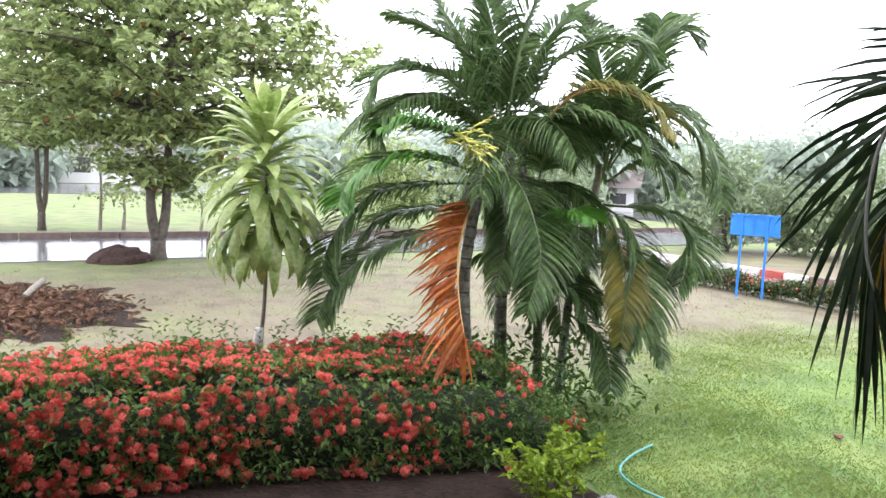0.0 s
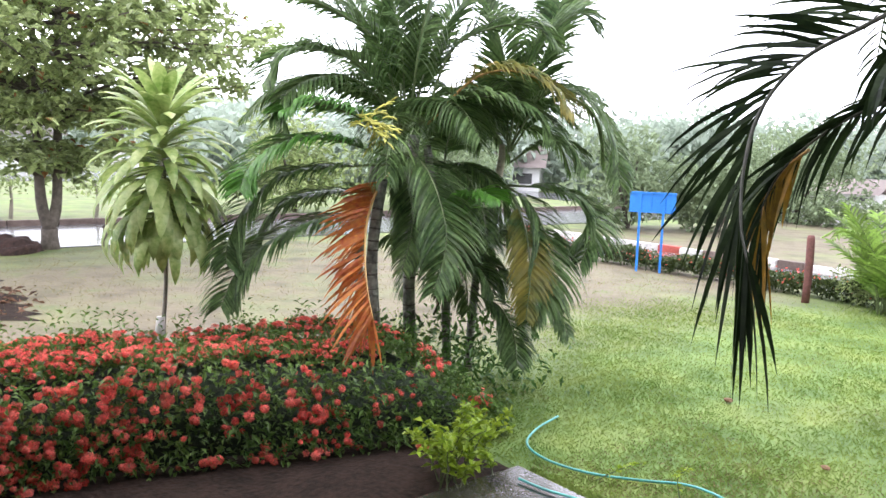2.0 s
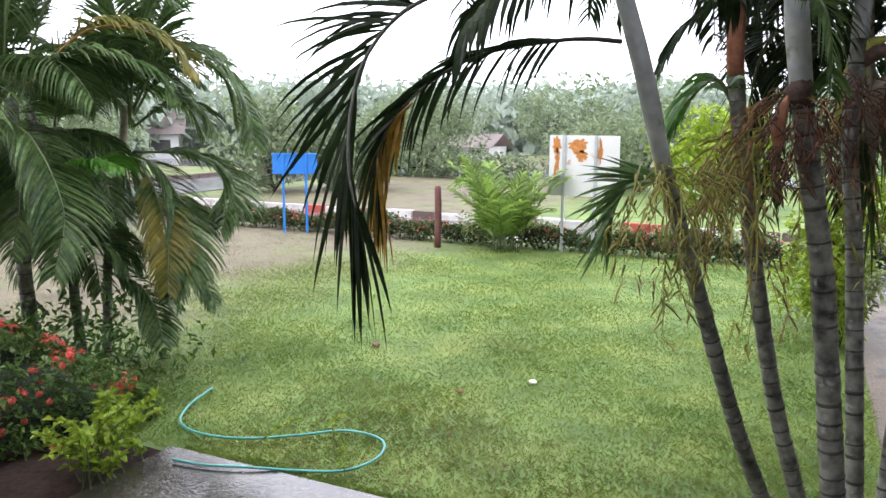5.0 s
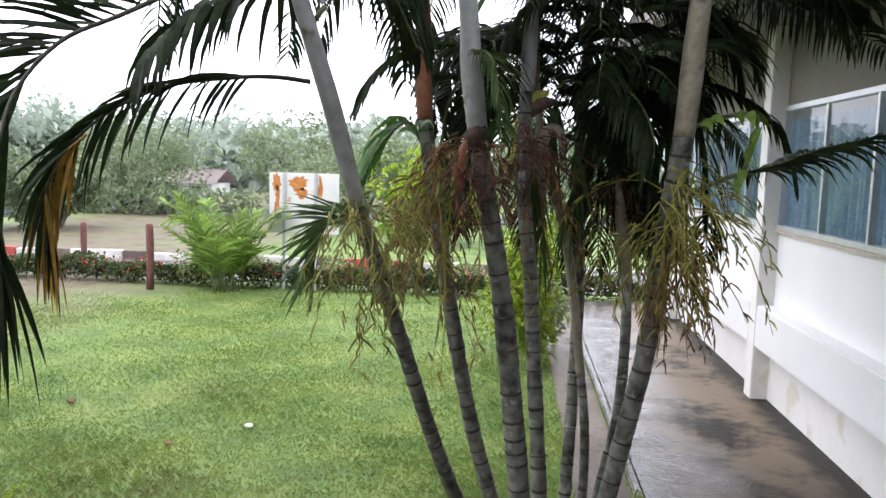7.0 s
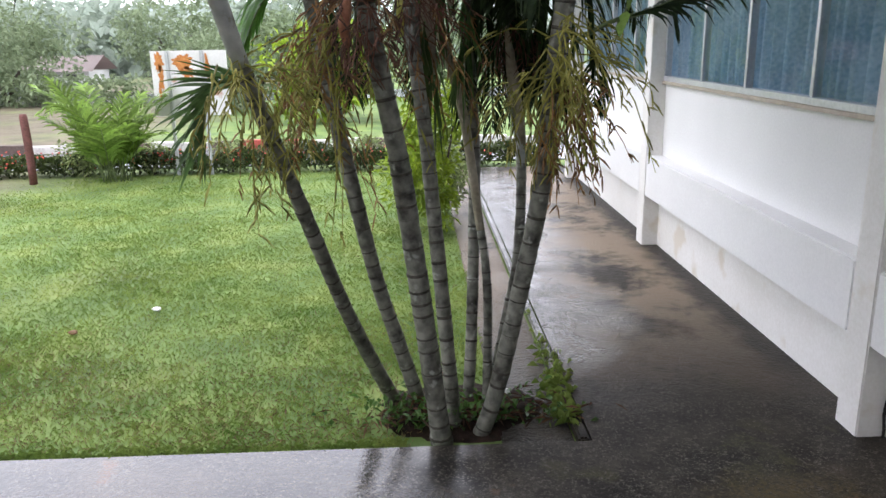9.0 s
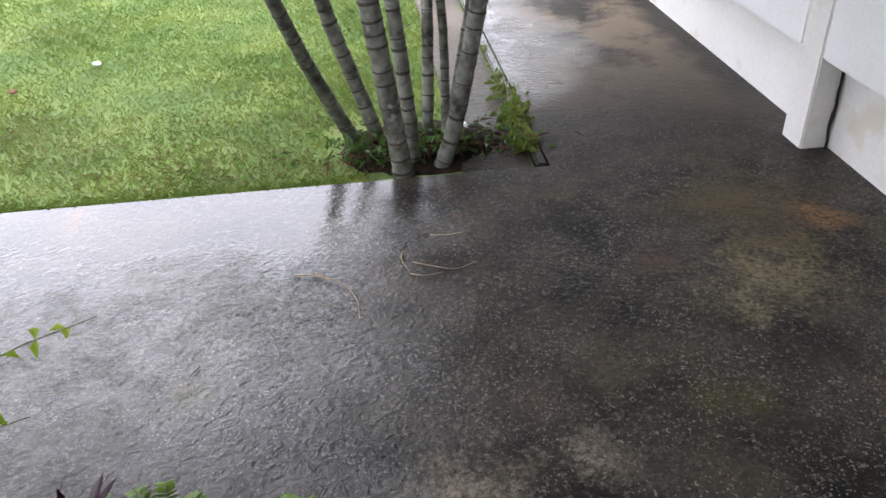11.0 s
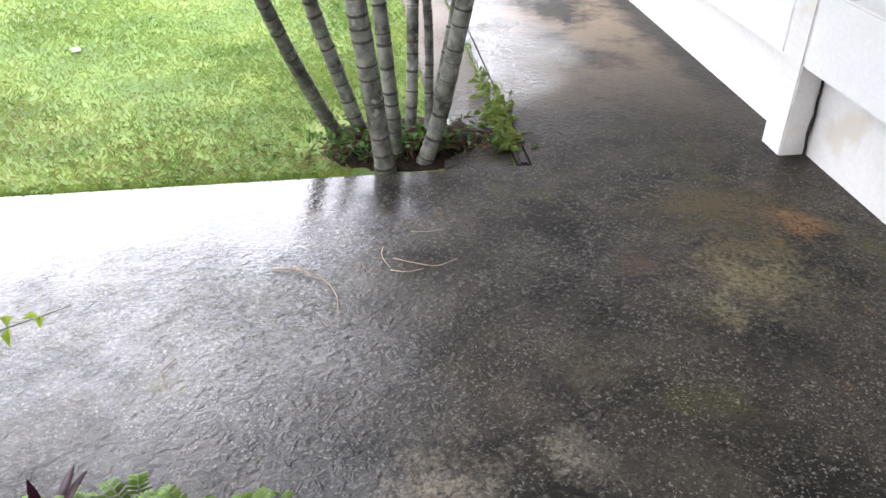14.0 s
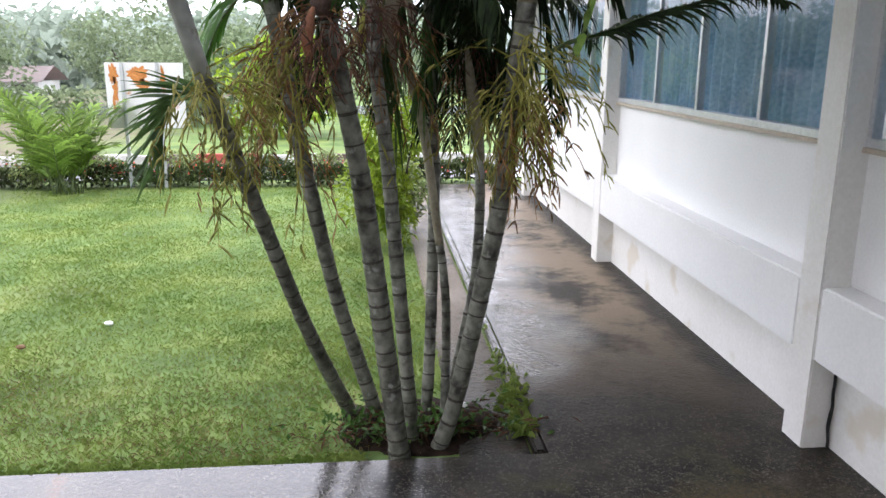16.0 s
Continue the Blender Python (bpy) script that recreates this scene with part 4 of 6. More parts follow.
sheath([(-0.12, 4.4, 1.95), (-0.15, 4.38, 2.2), (-0.14, 4.36, 2.38), (-0.06, 4.34, 2.42), (-0.03, 4.34, 2.3)], 0.04, SHAFT_TAN, "pale dry sheath")
sheath([(-0.2, 4.35, 1.95), (-0.24, 4.3, 2.15), (-0.2, 4.3, 2.3)], 0.042, DEAD_SHEATH, "brown fibrous sheath")
sheath([(0.38, 4.5, 1.55), (0.33, 4.5, 1.85), (0.28, 4.5, 2.2)], 0.035, SHAFT_TAN, "pinkish dry sheath")

# weeds and fibre at the foot of the clump
rng = np.random.default_rng(5)
P = np.c_[rng.normal(-0.05, 0.30, 420), 4.05 + np.abs(rng.normal(0, 0.16, 420)), rng.uniform(0, 0.12, 420)]
v, f = leaf_cards(P, rng.normal(size=(420, 3)) * (1, 1, 0.4) + (0, -0.2, 0.7), rng.uniform(0.03, 0.08, 420), 0.03, rng)
weeds = thing("weeds", "low green weeds round the palm stems", "weeds", kind="stuff")
mesh_part("leaves", v, f, WEED_LEAF, weeds)
n = 420
y = 4.05 + np.abs(rng.normal(0.30, 0.45, n))
P = np.c_[0.635 + rng.normal(0, 0.035, n) - 0.05 * (y < 4.6), y, np.full(n, 0.02)]
v, f = leaf_cards(P, rng.normal(size=P.shape) * (0.6, 0.6, 0.2) + (0, 0, 0.9), rng.uniform(0.04, 0.13, len(P)), 0.008, rng, droop=0.6)
mesh_part("grass_tuft", v, f, GRASS, weeds)
bm = bmesh.new()
bmesh.ops.create_grid(bm, x_segments=26, y_segments=22, size=1)
for q in bm.verts:
    r = min(1.0, q.co.xy.length)
    q.co = Vector((0.02 + q.co.x * 0.55, 4.32 + q.co.y * 0.40, -0.03 + 0.075 * max(0, 1 - r * r) + 0.02 * noise.noise(q.co * 5)))
tagged(part("soil_bed", bm, SOIL, None, smooth=True), "dark damp soil round the palm stems", "soil", kind="structure")
n = 260
P = np.c_[rng.normal(0.0, 0.32, n), 4.08 + np.abs(rng.normal(0, 0.15, n)), rng.uniform(0.03, 0.07, n)]
v, f = leaf_cards(P, rng.normal(size=(n, 3)) * (1, 1, 0.25), rng.uniform(0.06, 0.16, n), 0.014, rng)
litter = thing("dead_leaves", "brown dead palm fibre on the soil", "litter", kind="stuff")
mesh_part("fibre", v, f, DEAD_LEAF, litter)

# ---- palm clump with the orange frond ----
palm = thing("areca_palm", "tall green palm clump with one dying orange frond", "palm")
palm_stem(palm, [(-6.10, 3.95, -0.03), (-6.10, 3.83, 0.8), (-6.10, 3.80, 1.36), (-6.10, 3.89, 2.0)], 0.06, 0.05, seed=21)
palm_stem(palm, [(-6.30, 4.43, -0.03), (-6.30, 4.37, 0.7), (-6.30, 4.36, 1.26), (-6.30, 4.37, 2.4)], 0.065, 0.055, seed=22)
palm_stem(palm, [(-6.50, 4.11, -0.03), (-6.50, 3.97, 0.7), (-6.50, 3.92, 1.26), (-6.50, 4.07, 2.1)], 0.045, 0.04, seed=23)
palm_stem(palm, [(-6.40, 5.22, -0.03), (-6.40, 5.28, 0.7), (-6.40, 5.34, 1.19), (-6.40, 5.57, 2.06), (-6.40, 5.60, 2.35)], 0.05, 0.04, shaft_from=1.7, shaft=SHAFT_TAN, seed=24)
palm_stem(palm, [(-6.20, 4.79, -0.03), (-6.20, 4.75, 0.6), (-6.20, 4.71, 1.14), (-6.20, 4.45, 2.3)], 0.05, 0.04, seed=25)
UP = dict(leaf=0.60, width=0.030, count=96, droop=0.32, lift=0.35, ahead=0.75, twist=(5, 45))
SIDE = dict(leaf=0.54, width=0.029, count=96, droop=0.36, lift=0.30, ahead=0.65, twist=(5, 45))
YOUNG = dict(leaf=0.54, width=0.036, count=84, droop=0.34, lift=0.30, ahead=0.7, mat=PALM_BRIGHT, twist=(0, 30))
SMALL = dict(leaf=0.38, width=0.027, count=64, droop=0.38, lift=0.2, ahead=0.65, twist=(5, 45))
frond(palm, [(-6.5, 4.37, 2.61), (-6.61, 4.12, 3.25), (-6.74, 3.75, 3.5), (-6.86, 3.38, 3.61)], seed=101, **UP)
frond(palm, [(-6.52, 4.32, 2.55), (-6.61, 3.97, 3.0), (-6.68, 3.58, 3.12), (-6.71, 3.22, 3.02), (-6.64, 3.0, 2.77)], seed=102, **UP)
frond(palm, [(-6.27, 4.12, 2.36), (-6.35, 3.7, 2.56), (-6.41, 3.3, 2.63), (-6.36, 3.03, 2.54)], seed=103, label="bright young frond", **YOUNG)
frond(palm, [(-6.26, 4.1, 2.18), (-6.39, 3.57, 2.32), (-6.44, 3.14, 2.28), (-6.42, 2.81, 2.11), (-6.29, 2.64, 1.9)], seed=104, label="bright young frond", **YOUNG)
frond(palm, [(-6.34, 4.15, 2.12), (-6.49, 3.63, 2.08), (-6.59, 3.17, 1.99), (-6.59, 2.85, 1.76), (-6.52, 2.65, 1.48), (-6.38, 2.56, 1.28)], seed=105, **SIDE)
frond(palm, [(-6.67, 4.33, 1.84), (-6.84, 3.85, 1.83), (-6.97, 3.43, 1.73), (-6.99, 3.15, 1.49), (-6.93, 2.99, 1.19)], seed=106, **SIDE)
frond(palm, [(-6.25, 4.02, 1.66), (-6.4, 3.42, 1.61), (-6.45, 2.96, 1.43), (-6.41, 2.65, 1.18), (-6.28, 2.48, 0.95)], seed=107, **SIDE)
frond(palm, [(-6.86, 4.56, 2.62), (-7.17, 4.14, 2.83), (-7.38, 3.83, 2.88), (-7.49, 3.67, 2.7), (-7.5, 3.63, 2.3)], seed=108, **SIDE)
frond(palm, [(-6.48, 4.39, 2.61), (-6.63, 4.42, 3.31), (-6.79, 4.38, 3.81), (-6.97, 4.3, 4.26)], seed=109, **UP)
frond(palm, [(-6.46, 4.44, 2.61), (-6.39, 4.48, 3.3), (-6.28, 4.56, 3.76), (-6.12, 4.71, 4.1)], seed=110, **UP)
frond(palm, [(-6.69, 4.64, 2.63), (-6.73, 4.89, 3.26), (-6.7, 5.23, 3.74), (-6.57, 5.7, 4.07)], seed=111, **UP)
frond(palm, [(-6.83, 4.61, 2.63), (-7.09, 4.55, 3.2), (-7.36, 4.43, 3.62), (-7.72, 4.21, 4.16)], seed=112, **UP)
frond(palm, [(-6.38, 4.55, 2.56), (-6.19, 4.7, 3.19), (-5.88, 4.96, 3.41), (-5.59, 5.16, 3.41), (-5.33, 5.25, 3.2)], seed=113, **UP)
frond(palm, [(-6.2, 4.45, 2.5), (-5.88, 4.72, 2.92), (-5.56, 4.92, 2.99), (-5.24, 5.09, 2.84), (-4.99, 5.11, 2.6)], seed=114, label="yellowing frond", mat=PALM_YELLOW, stalk=RACHIS_DRY, **SIDE)
frond(palm, [(-6.16, 4.32, 2.49), (-5.86, 4.58, 2.73), (-5.56, 4.78, 2.73), (-5.26, 4.96, 2.59), (-5.05, 4.96, 2.38)], seed=115, **SIDE)
frond(palm, [(-6.08, 5.38, 2.27), (-6.04, 5.47, 2.91), (-5.91, 5.68, 3.4), (-5.73, 5.93, 3.65), (-5.6, 6.02, 3.51)], seed=116, **UP)
frond(palm, [(-6.16, 5.45, 2.3), (-6.31, 5.54, 3.01), (-6.5, 5.52, 3.59), (-6.69, 5.47, 3.89)], seed=117, **UP)
frond(palm, [(-6.22, 5.55, 2.3), (-6.27, 5.85, 2.97), (-6.29, 6.19, 3.58), (-6.39, 6.35, 3.9)], seed=118, **UP)
frond(palm, [(-6.07, 5.41, 2.33), (-5.85, 5.63, 2.86), (-5.56, 5.85, 2.83), (-5.28, 5.99, 2.42), (-5.12, 5.95, 2.0)], seed=119, **SIDE)
frond(palm, [(-6.29, 5.62, 2.28), (-6.21, 5.94, 2.72), (-6.06, 6.3, 2.85), (-5.93, 6.56, 2.61), (-5.89, 6.64, 2.2)], seed=120, **SIDE)
frond(palm, [(-5.91, 5.25, 2.17), (-5.68, 5.42, 2.36), (-5.43, 5.56, 2.35), (-5.23, 5.58, 2.1)], seed=121, **SMALL)
frond(palm, [(-5.9, 5.22, 1.95), (-5.6, 5.48, 1.93), (-5.33, 5.65, 1.81), (-5.16, 5.65, 1.59), (-5.11, 5.43, 1.25)], seed=122, **SIDE)
frond(palm, [(-5.84, 5.14, 1.95), (-5.59, 5.23, 1.79), (-5.36, 5.24, 1.45), (-5.22, 5.1, 1.04), (-5.16, 4.86, 0.77)], seed=123, **SIDE)
frond(palm, [(-5.64, 5.06, 1.86), (-5.43, 5.02, 1.57), (-5.25, 4.93, 1.2), (-5.11, 4.76, 0.82)], seed=124, label="yellow-tipped frond", mat=PALM_YELLOW, stalk=RACHIS, **SMALL)
frond(palm, [(-6.05, 4.07, 2.23), (-5.81, 4.11, 2.14), (-5.57, 4.11, 1.86), (-5.36, 4.04, 1.51), (-5.24, 3.83, 1.12)], seed=125, **SIDE)
frond(palm, [(-6.23, 4.14, 2.18), (-6.02, 4.12, 1.93), (-5.84, 4.04, 1.6), (-5.71, 3.85, 1.23)], seed=126, **SMALL)
frond(palm, [(-5.76, 4.42, 1.55), (-5.62, 4.44, 1.81), (-5.45, 4.48, 1.91), (-5.26, 4.52, 1.86)], seed=127, label="bright young frond", mat=PALM_BRIGHT, **SMALL)
frond(palm, [(-6.28, 4.64, 2.14), (-6.0, 4.76, 2.04), (-5.76, 4.77, 1.75), (-5.57, 4.7, 1.41)], seed=128, **SMALL)
frond(palm, [(-6.24, 4.94, 1.32), (-6.33, 4.71, 1.59), (-6.39, 4.48, 1.59), (-6.4, 4.3, 1.37)], seed=129, **SMALL)
frond(palm, [(-5.97, 4.94, 1.08), (-5.65, 5.14, 1.1), (-5.34, 5.31, 0.91), (-5.1, 5.32, 0.59)], seed=130, **SMALL)
frond(palm, [(-5.83, 4.76, 0.95), (-5.56, 4.86, 0.84), (-5.35, 4.85, 0.63), (-5.18, 4.75, 0.38)], seed=131, **SMALL)
frond(palm, [(-6.19, 5.19, 1.2), (-6.1, 5.32, 1.44), (-5.92, 5.53, 1.4), (-5.78, 5.64, 1.08)], seed=132, **SMALL)
frond(palm, [(-6.08, 4.5, 0.71), (-5.92, 4.58, 1.11), (-5.7, 4.7, 1.19), (-5.5, 4.73, 0.97)], seed=133, **SMALL)
frond(palm, [(-6.43, 4.65, 0.51), (-6.53, 4.5, 0.84), (-6.42, 4.67, 1.19), (-6.23, 4.88, 0.99)], seed=134, **SMALL)
feather(palm, [(-6.25, 4.08, 2.05), (-6.06, 3.78, 1.84), (-5.82, 3.54, 1.54), (-5.53, 3.37, 1.21), (-5.23, 3.24, 0.97)], ((-0.6, -1.0, 0.05), (-0.30, -0.5, -0.75)), ((-0.6, -0.8, -0.35), (0.1, 0.1, -1.0)), leaf=0.48, width=0.030, count=58, drop=(0.10, 0.10), mat=PALM_ORANGE, stalk=RACHIS_DRY, seed=111, thick=0.014, label="dying orange-red frond")
crown(palm, (-6.7, 4.5, 2.4), 11, 1.7, 201, leaf=0.55, az=(0, 360), rise=(25, 82), leaflets=74)
crown(palm, (-6.7, 5.5, 2.3), 9, 1.4, 202, leaf=0.5, az=(0, 360), rise=(30, 82), leaflets=70)
crown(palm, (-6.5, 4.9, 2.1), 9, 1.1, 204, leaf=0.48, az=(-60, 250), rise=(0, 60), leaflets=64)
crown(palm, (-6.4, 4.9, 1.2), 12, 0.9, 203, leaf=0.38, az=(-90, 250), rise=(0, 65), leaflets=56)
fruit_spray(palm, (-5.95, 3.70, 2.47), 18, 0.24, 31, FRUIT_YELLOW, 0.9, (0.4, 0), 0.006, sag=0.12)
n = 900
P = np.c_[rng.normal(-6.0, 0.35, n), rng.uniform(3.9, 5.5, n), rng.uniform(0.0, 1.0, n) ** 1.6 * 0.75]
v, f = leaf_cards(P, rng.normal(size=(n, 3)), rng.uniform(0.06, 0.13, n), 0.045, rng)
mesh_part("undergrowth", v, f, WEED_LEAF, palm)

# ---- red-flowered hedge ----
def hedge_top(u, w):
    """Height of the hedge over its plan: u along it from south to north, w across it from the front, both 0 to 1."""
    edge = min(1.0, 3.6 * min(w, 1 - w) + 0.45) * min(1.0, 9 * min(u + 0.02, 1.02 - u))
    return (0.74 - 0.10 * u + 0.10 * noise.noise((u * 9, w * 3, 0.3))) * edge


def hedge_place(u, w):
    """Plan position: the bed narrows to the north, where it meets the palm clump."""
    y = -1.6 + u * 5.9
    front = -6.08 + 0.33 * y + 0.14 * max(0.0, 1.6 - y) - 0.5 * max(0.0, y - 3.7) ** 2
    depth = max(0.9, 1.05 + 0.20 * y) * (1 - 0.35 * max(0.0, u - 0.85) / 0.15)
    x = front - w * depth
    return x, y


hedge = thing("ixora_hedge", "dense green hedge covered in red flower heads", "hedge")
# dark sheet under the leaves; the hedge's inner shade is put into its colour
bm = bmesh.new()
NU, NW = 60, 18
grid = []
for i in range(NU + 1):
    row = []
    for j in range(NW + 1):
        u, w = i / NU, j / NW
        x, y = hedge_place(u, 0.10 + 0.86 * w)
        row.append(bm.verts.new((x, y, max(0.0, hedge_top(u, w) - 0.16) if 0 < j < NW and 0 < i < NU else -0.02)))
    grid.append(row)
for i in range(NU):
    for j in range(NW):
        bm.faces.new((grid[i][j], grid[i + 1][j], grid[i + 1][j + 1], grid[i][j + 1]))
part("shade_core", bm, material("hedge_inner_shade", (0.006, 0.012, 0.004), (0.02, 0.035, 0.012), rough=0.9, scale=14, bump=0.8, bump_scale=30), hedge)
rng = np.random.default_rng(11)
hrng = random.Random(11)


def hedge_point():
    """A point on the hedge's outside with the way it faces."""
    u, w = hrng.uniform(0.0, 1.0), hrng.random() ** 1.25
    x, y = hedge_place(u, w)
    h = hedge_top(u, w)
    if w < 0.3 and hrng.random() < 0.9:
        z = hedge_top(u, 0.16) * hrng.uniform(0.02, 1.0)
        return (hedge_place(u, 0.0)[0] + hrng.uniform(-0.10, 0.06) - 0.16 * (z / 0.75) ** 2, y, z), (0.9, hrng.uniform(-0.3, 0.3), 0.35)
    if u > 0.95 or u < 0.05:
        return (x, y + hrng.uniform(-0.05, 0.1), h * hrng.uniform(0.05, 1)), (0.2, 0.8 if u > 0.5 else -0.8, 0.4)
    return (x, y, h + hrng.uniform(-0.08, 0.04)), (0.15, 0.0, 1.0)


pts = [hedge_point() for k in range(19000)]
P = np.array([p for p, d in pts])
D = np.array([d for p, d in pts]) * 0.75 + rng.normal(size=(len(pts), 3)) * 0.55
v, f = leaf_cards(P, D, rng.uniform(0.045, 0.085, len(pts)), rng.uniform(0.022, 0.036, len(pts)), rng)
mesh_part("foliage", v, f, HEDGE_LEAF, hedge)
pts = []
for k in range(300):
    u = hrng.uniform(0.02, 0.98)
    w = hrng.uniform(0.35, 0.97)
    x, y = hedge_place(u, w)
    base = Vector((x, y, hedge_top(u, w)))
    tall = hrng.uniform(0.04, 0.20) * (1.4 if w > 0.7 else 0.6)
    for j in range(9):
        a = j * 2.4
        q = base + Vector((hrng.gauss(0, 0.012), hrng.gauss(0, 0.012), tall * j / 8))
        pts.append((tuple(q), (math.cos(a), math.sin(a), 0.7)))
P = np.array([p for p, d in pts])
D = np.array([d for p, d in pts])
v, f = leaf_cards(P, D, rng.uniform(0.04, 0.075, len(pts)), 0.024, rng)
mesh_part("shoot", v, f, HEDGE_TIP, hedge, "fresh light green shoots")


def flower_head(seed):
    """A dome of small four-petalled florets, about nine centimetres across."""
    r = np.random.default_rng(seed)
    n = 24
    a = np.arange(n) * 2.39996
    t = np.sqrt((np.arange(n) + 0.5) / n)
    C = np.c_[np.cos(a) * t * 0.046, np.sin(a) * t * 0.040, 0.014 * (1 - t * t) + r.normal(0, 0.005, n)] + r.normal(0, 0.004, (n, 3))
    verts, faces = [], []
    for c, tt, aa in zip(C, t, a):
        nrm = unit(np.array([math.cos(aa) * tt * 0.9, math.sin(aa) * tt * 0.9, 1.0]) + r.normal(0, 0.2, 3))
        x = unit(np.cross(nrm, r.normal(size=3)))
        y = np.cross(nrm, x)
        b = len(verts)
        verts.append(c)
        for k in range(4):
            w = k * math.pi / 2
            for dw, ln in ((-0.5, 0.012), (0, 0.021), (0.5, 0.012)):
                verts.append(c + (x * math.cos(w + dw) + y * math.sin(w + dw)) * ln + nrm * (0.002 if dw else 0.0))
            faces.append((b, b + 1 + 3 * k, b + 2 + 3 * k, b + 3 + 3 * k))
    me = bpy.data.meshes.new("flower_head")
    me.from_pydata([tuple(q) for q in verts], [], faces)
    me.materials.append(PETAL)
    return me


heads = [flower_head(s) for s in (1, 2, 3, 4)]


def put_head(p, d, size):
    ob = new("flower_head", heads[hrng.randrange(4)])
    ob.parent = hedge
    ob.matrix_basis = Matrix.Translation(p) @ Vector(d).to_track_quat('Z', 'Y').to_matrix().to_4x4() @ pose(0, 0, 0, hrng.uniform(-25, 25), hrng.uniform(-25, 25), hrng.uniform(0, 360)) @ Matrix.Scale(size, 4)


n_heads, rest_v, rest_f = 0, [], []
while n_heads < 2500:
    p, d = hedge_point()
    clump_here = noise.noise((p[0] * 2.6, p[1] * 2.6, p[2] * 3.2))
    north = max(0.0, (p[1] - 1.8) / 2.5)
    if clump_here < (-0.50 if d[2] > 0.9 else -0.20) + 0.42 * north or (d[0] > 0.5 and hrng.random() < 0.08) or p[0] < -7.4:
        continue
    p = Vector(p) + Vector(d).normalized() * 0.045
    size = hrng.uniform(0.35, 0.85)
    if n_heads < 300:
        put_head(p, d, size)
    else:
        turn = Vector(d).to_track_quat('Z', 'Y').to_matrix()
        me = heads[n_heads % 4]
        base = len(rest_v)
        rest_v += [tuple(p + turn @ (q.co * size)) for q in me.vertices]
        rest_f += [tuple(base + i for i in q.vertices) for q in me.polygons]
    n_heads += 1
tagged(mesh_part("blossom", rest_v, rest_f, PETAL, hedge), kind="stuff")

# bare soil in front of the hedge
bm = bmesh.new()
bmesh.ops.create_grid(bm, x_segments=30, y_segments=60, size=1)
for q in bm.verts:
    x, y = -6.0 + q.co.x * 1.79, 0.35 + q.co.y * 3.45
    q.co = Vector((x, y, 0.012 + 0.03 * noise.noise((x * 2, y * 2, 0)) - 0.08 * max(0, abs(q.co.x) - 0.85, abs(q.co.y) - 0.85)))
tagged(part("soil_bed", bm, SOIL, None, smooth=True), "dark bare soil under the hedge", "soil", kind="structure")

# ---- dracaena behind the hedge ----
drac = thing("dracaena", "tall dracaena with long drooping yellow-green striped leaves", "plant")
line = smooth_path([(-6.95, 2.22, -0.02), (-6.96, 2.24, 0.6), (-6.98, 2.28, 1.15), (-7.0, 2.28, 2.0), (-7.0, 2.29, 2.62)], 5)
v, f = tube(line, [0.022 - 0.0004 * i for i in range(len(line))], 7)
mesh_part("trunk", v, f, DRACAENA_TRUNK, drac, smooth=True)
drng = random.Random(4)


def strap_leaf(base, a, e, length, width, sag):
    """One long pointed leaf with a channel along the middle, arching down."""
    verts, faces = [], []
    p = Vector(base)
    for j in range(8):
        s = j / 7
        d = Vector((math.cos(a) * math.cos(e), math.sin(a) * math.cos(e), math.sin(e)))
        side = Vector((-math.sin(a), math.cos(a), 0))
        up = side.cross(d)
        w = width * 0.5 * (0.35 + 1.3 * s) * max(0.0, 1 - s ** 3.2) if s < 1 else 0.0
        w = max(w, 0.001)
        verts += [p + side * w, p - up * (w * 0.35), p - side * w]
        e -= sag * (0.5 + s)
        p = p + d * (length / 7)
        if j:
            b = 3 * (j - 1)
            faces += [(b, b + 3, b + 4, b + 1), (b + 1, b + 4, b + 5, b + 2)]
    return verts, faces


for k in range(150):
    t = k / 149
    z = 1.55 + 0.95 * t
    a = k * 2.39996 + drng.uniform(-0.25, 0.25)
    e = radians(-5 + 72 * t ** 3.0 + drng.uniform(-12, 12))
    v, f = strap_leaf((-6.99 + 0.02 * math.cos(a), 2.28 + 0.02 * math.sin(a), z), a, e, drng.uniform(0.60, 0.76) * (1 - 0.12 * t * t), drng.uniform(0.10, 0.14), drng.uniform(0.25, 0.36) * (1.2 - 0.72 * t))
    mesh_part("leaf", v, f, DRACAENA_LEAF, drac, smooth=True)
stake = tagged(mesh_part("garden_stake", *tube(smooth_path([(-6.74, 2.12, -0.03), (-6.76, 2.13, 0.4), (-6.74, 2.15, 0.82)], 4), [0.04, 0.042, 0.04, 0.041, 0.043, 0.04, 0.042, 0.04, 0.035], 8, 0.05, drng), WHITE_STAKE, smooth=True), "short whitewashed stake beside the dracaena", "stake")

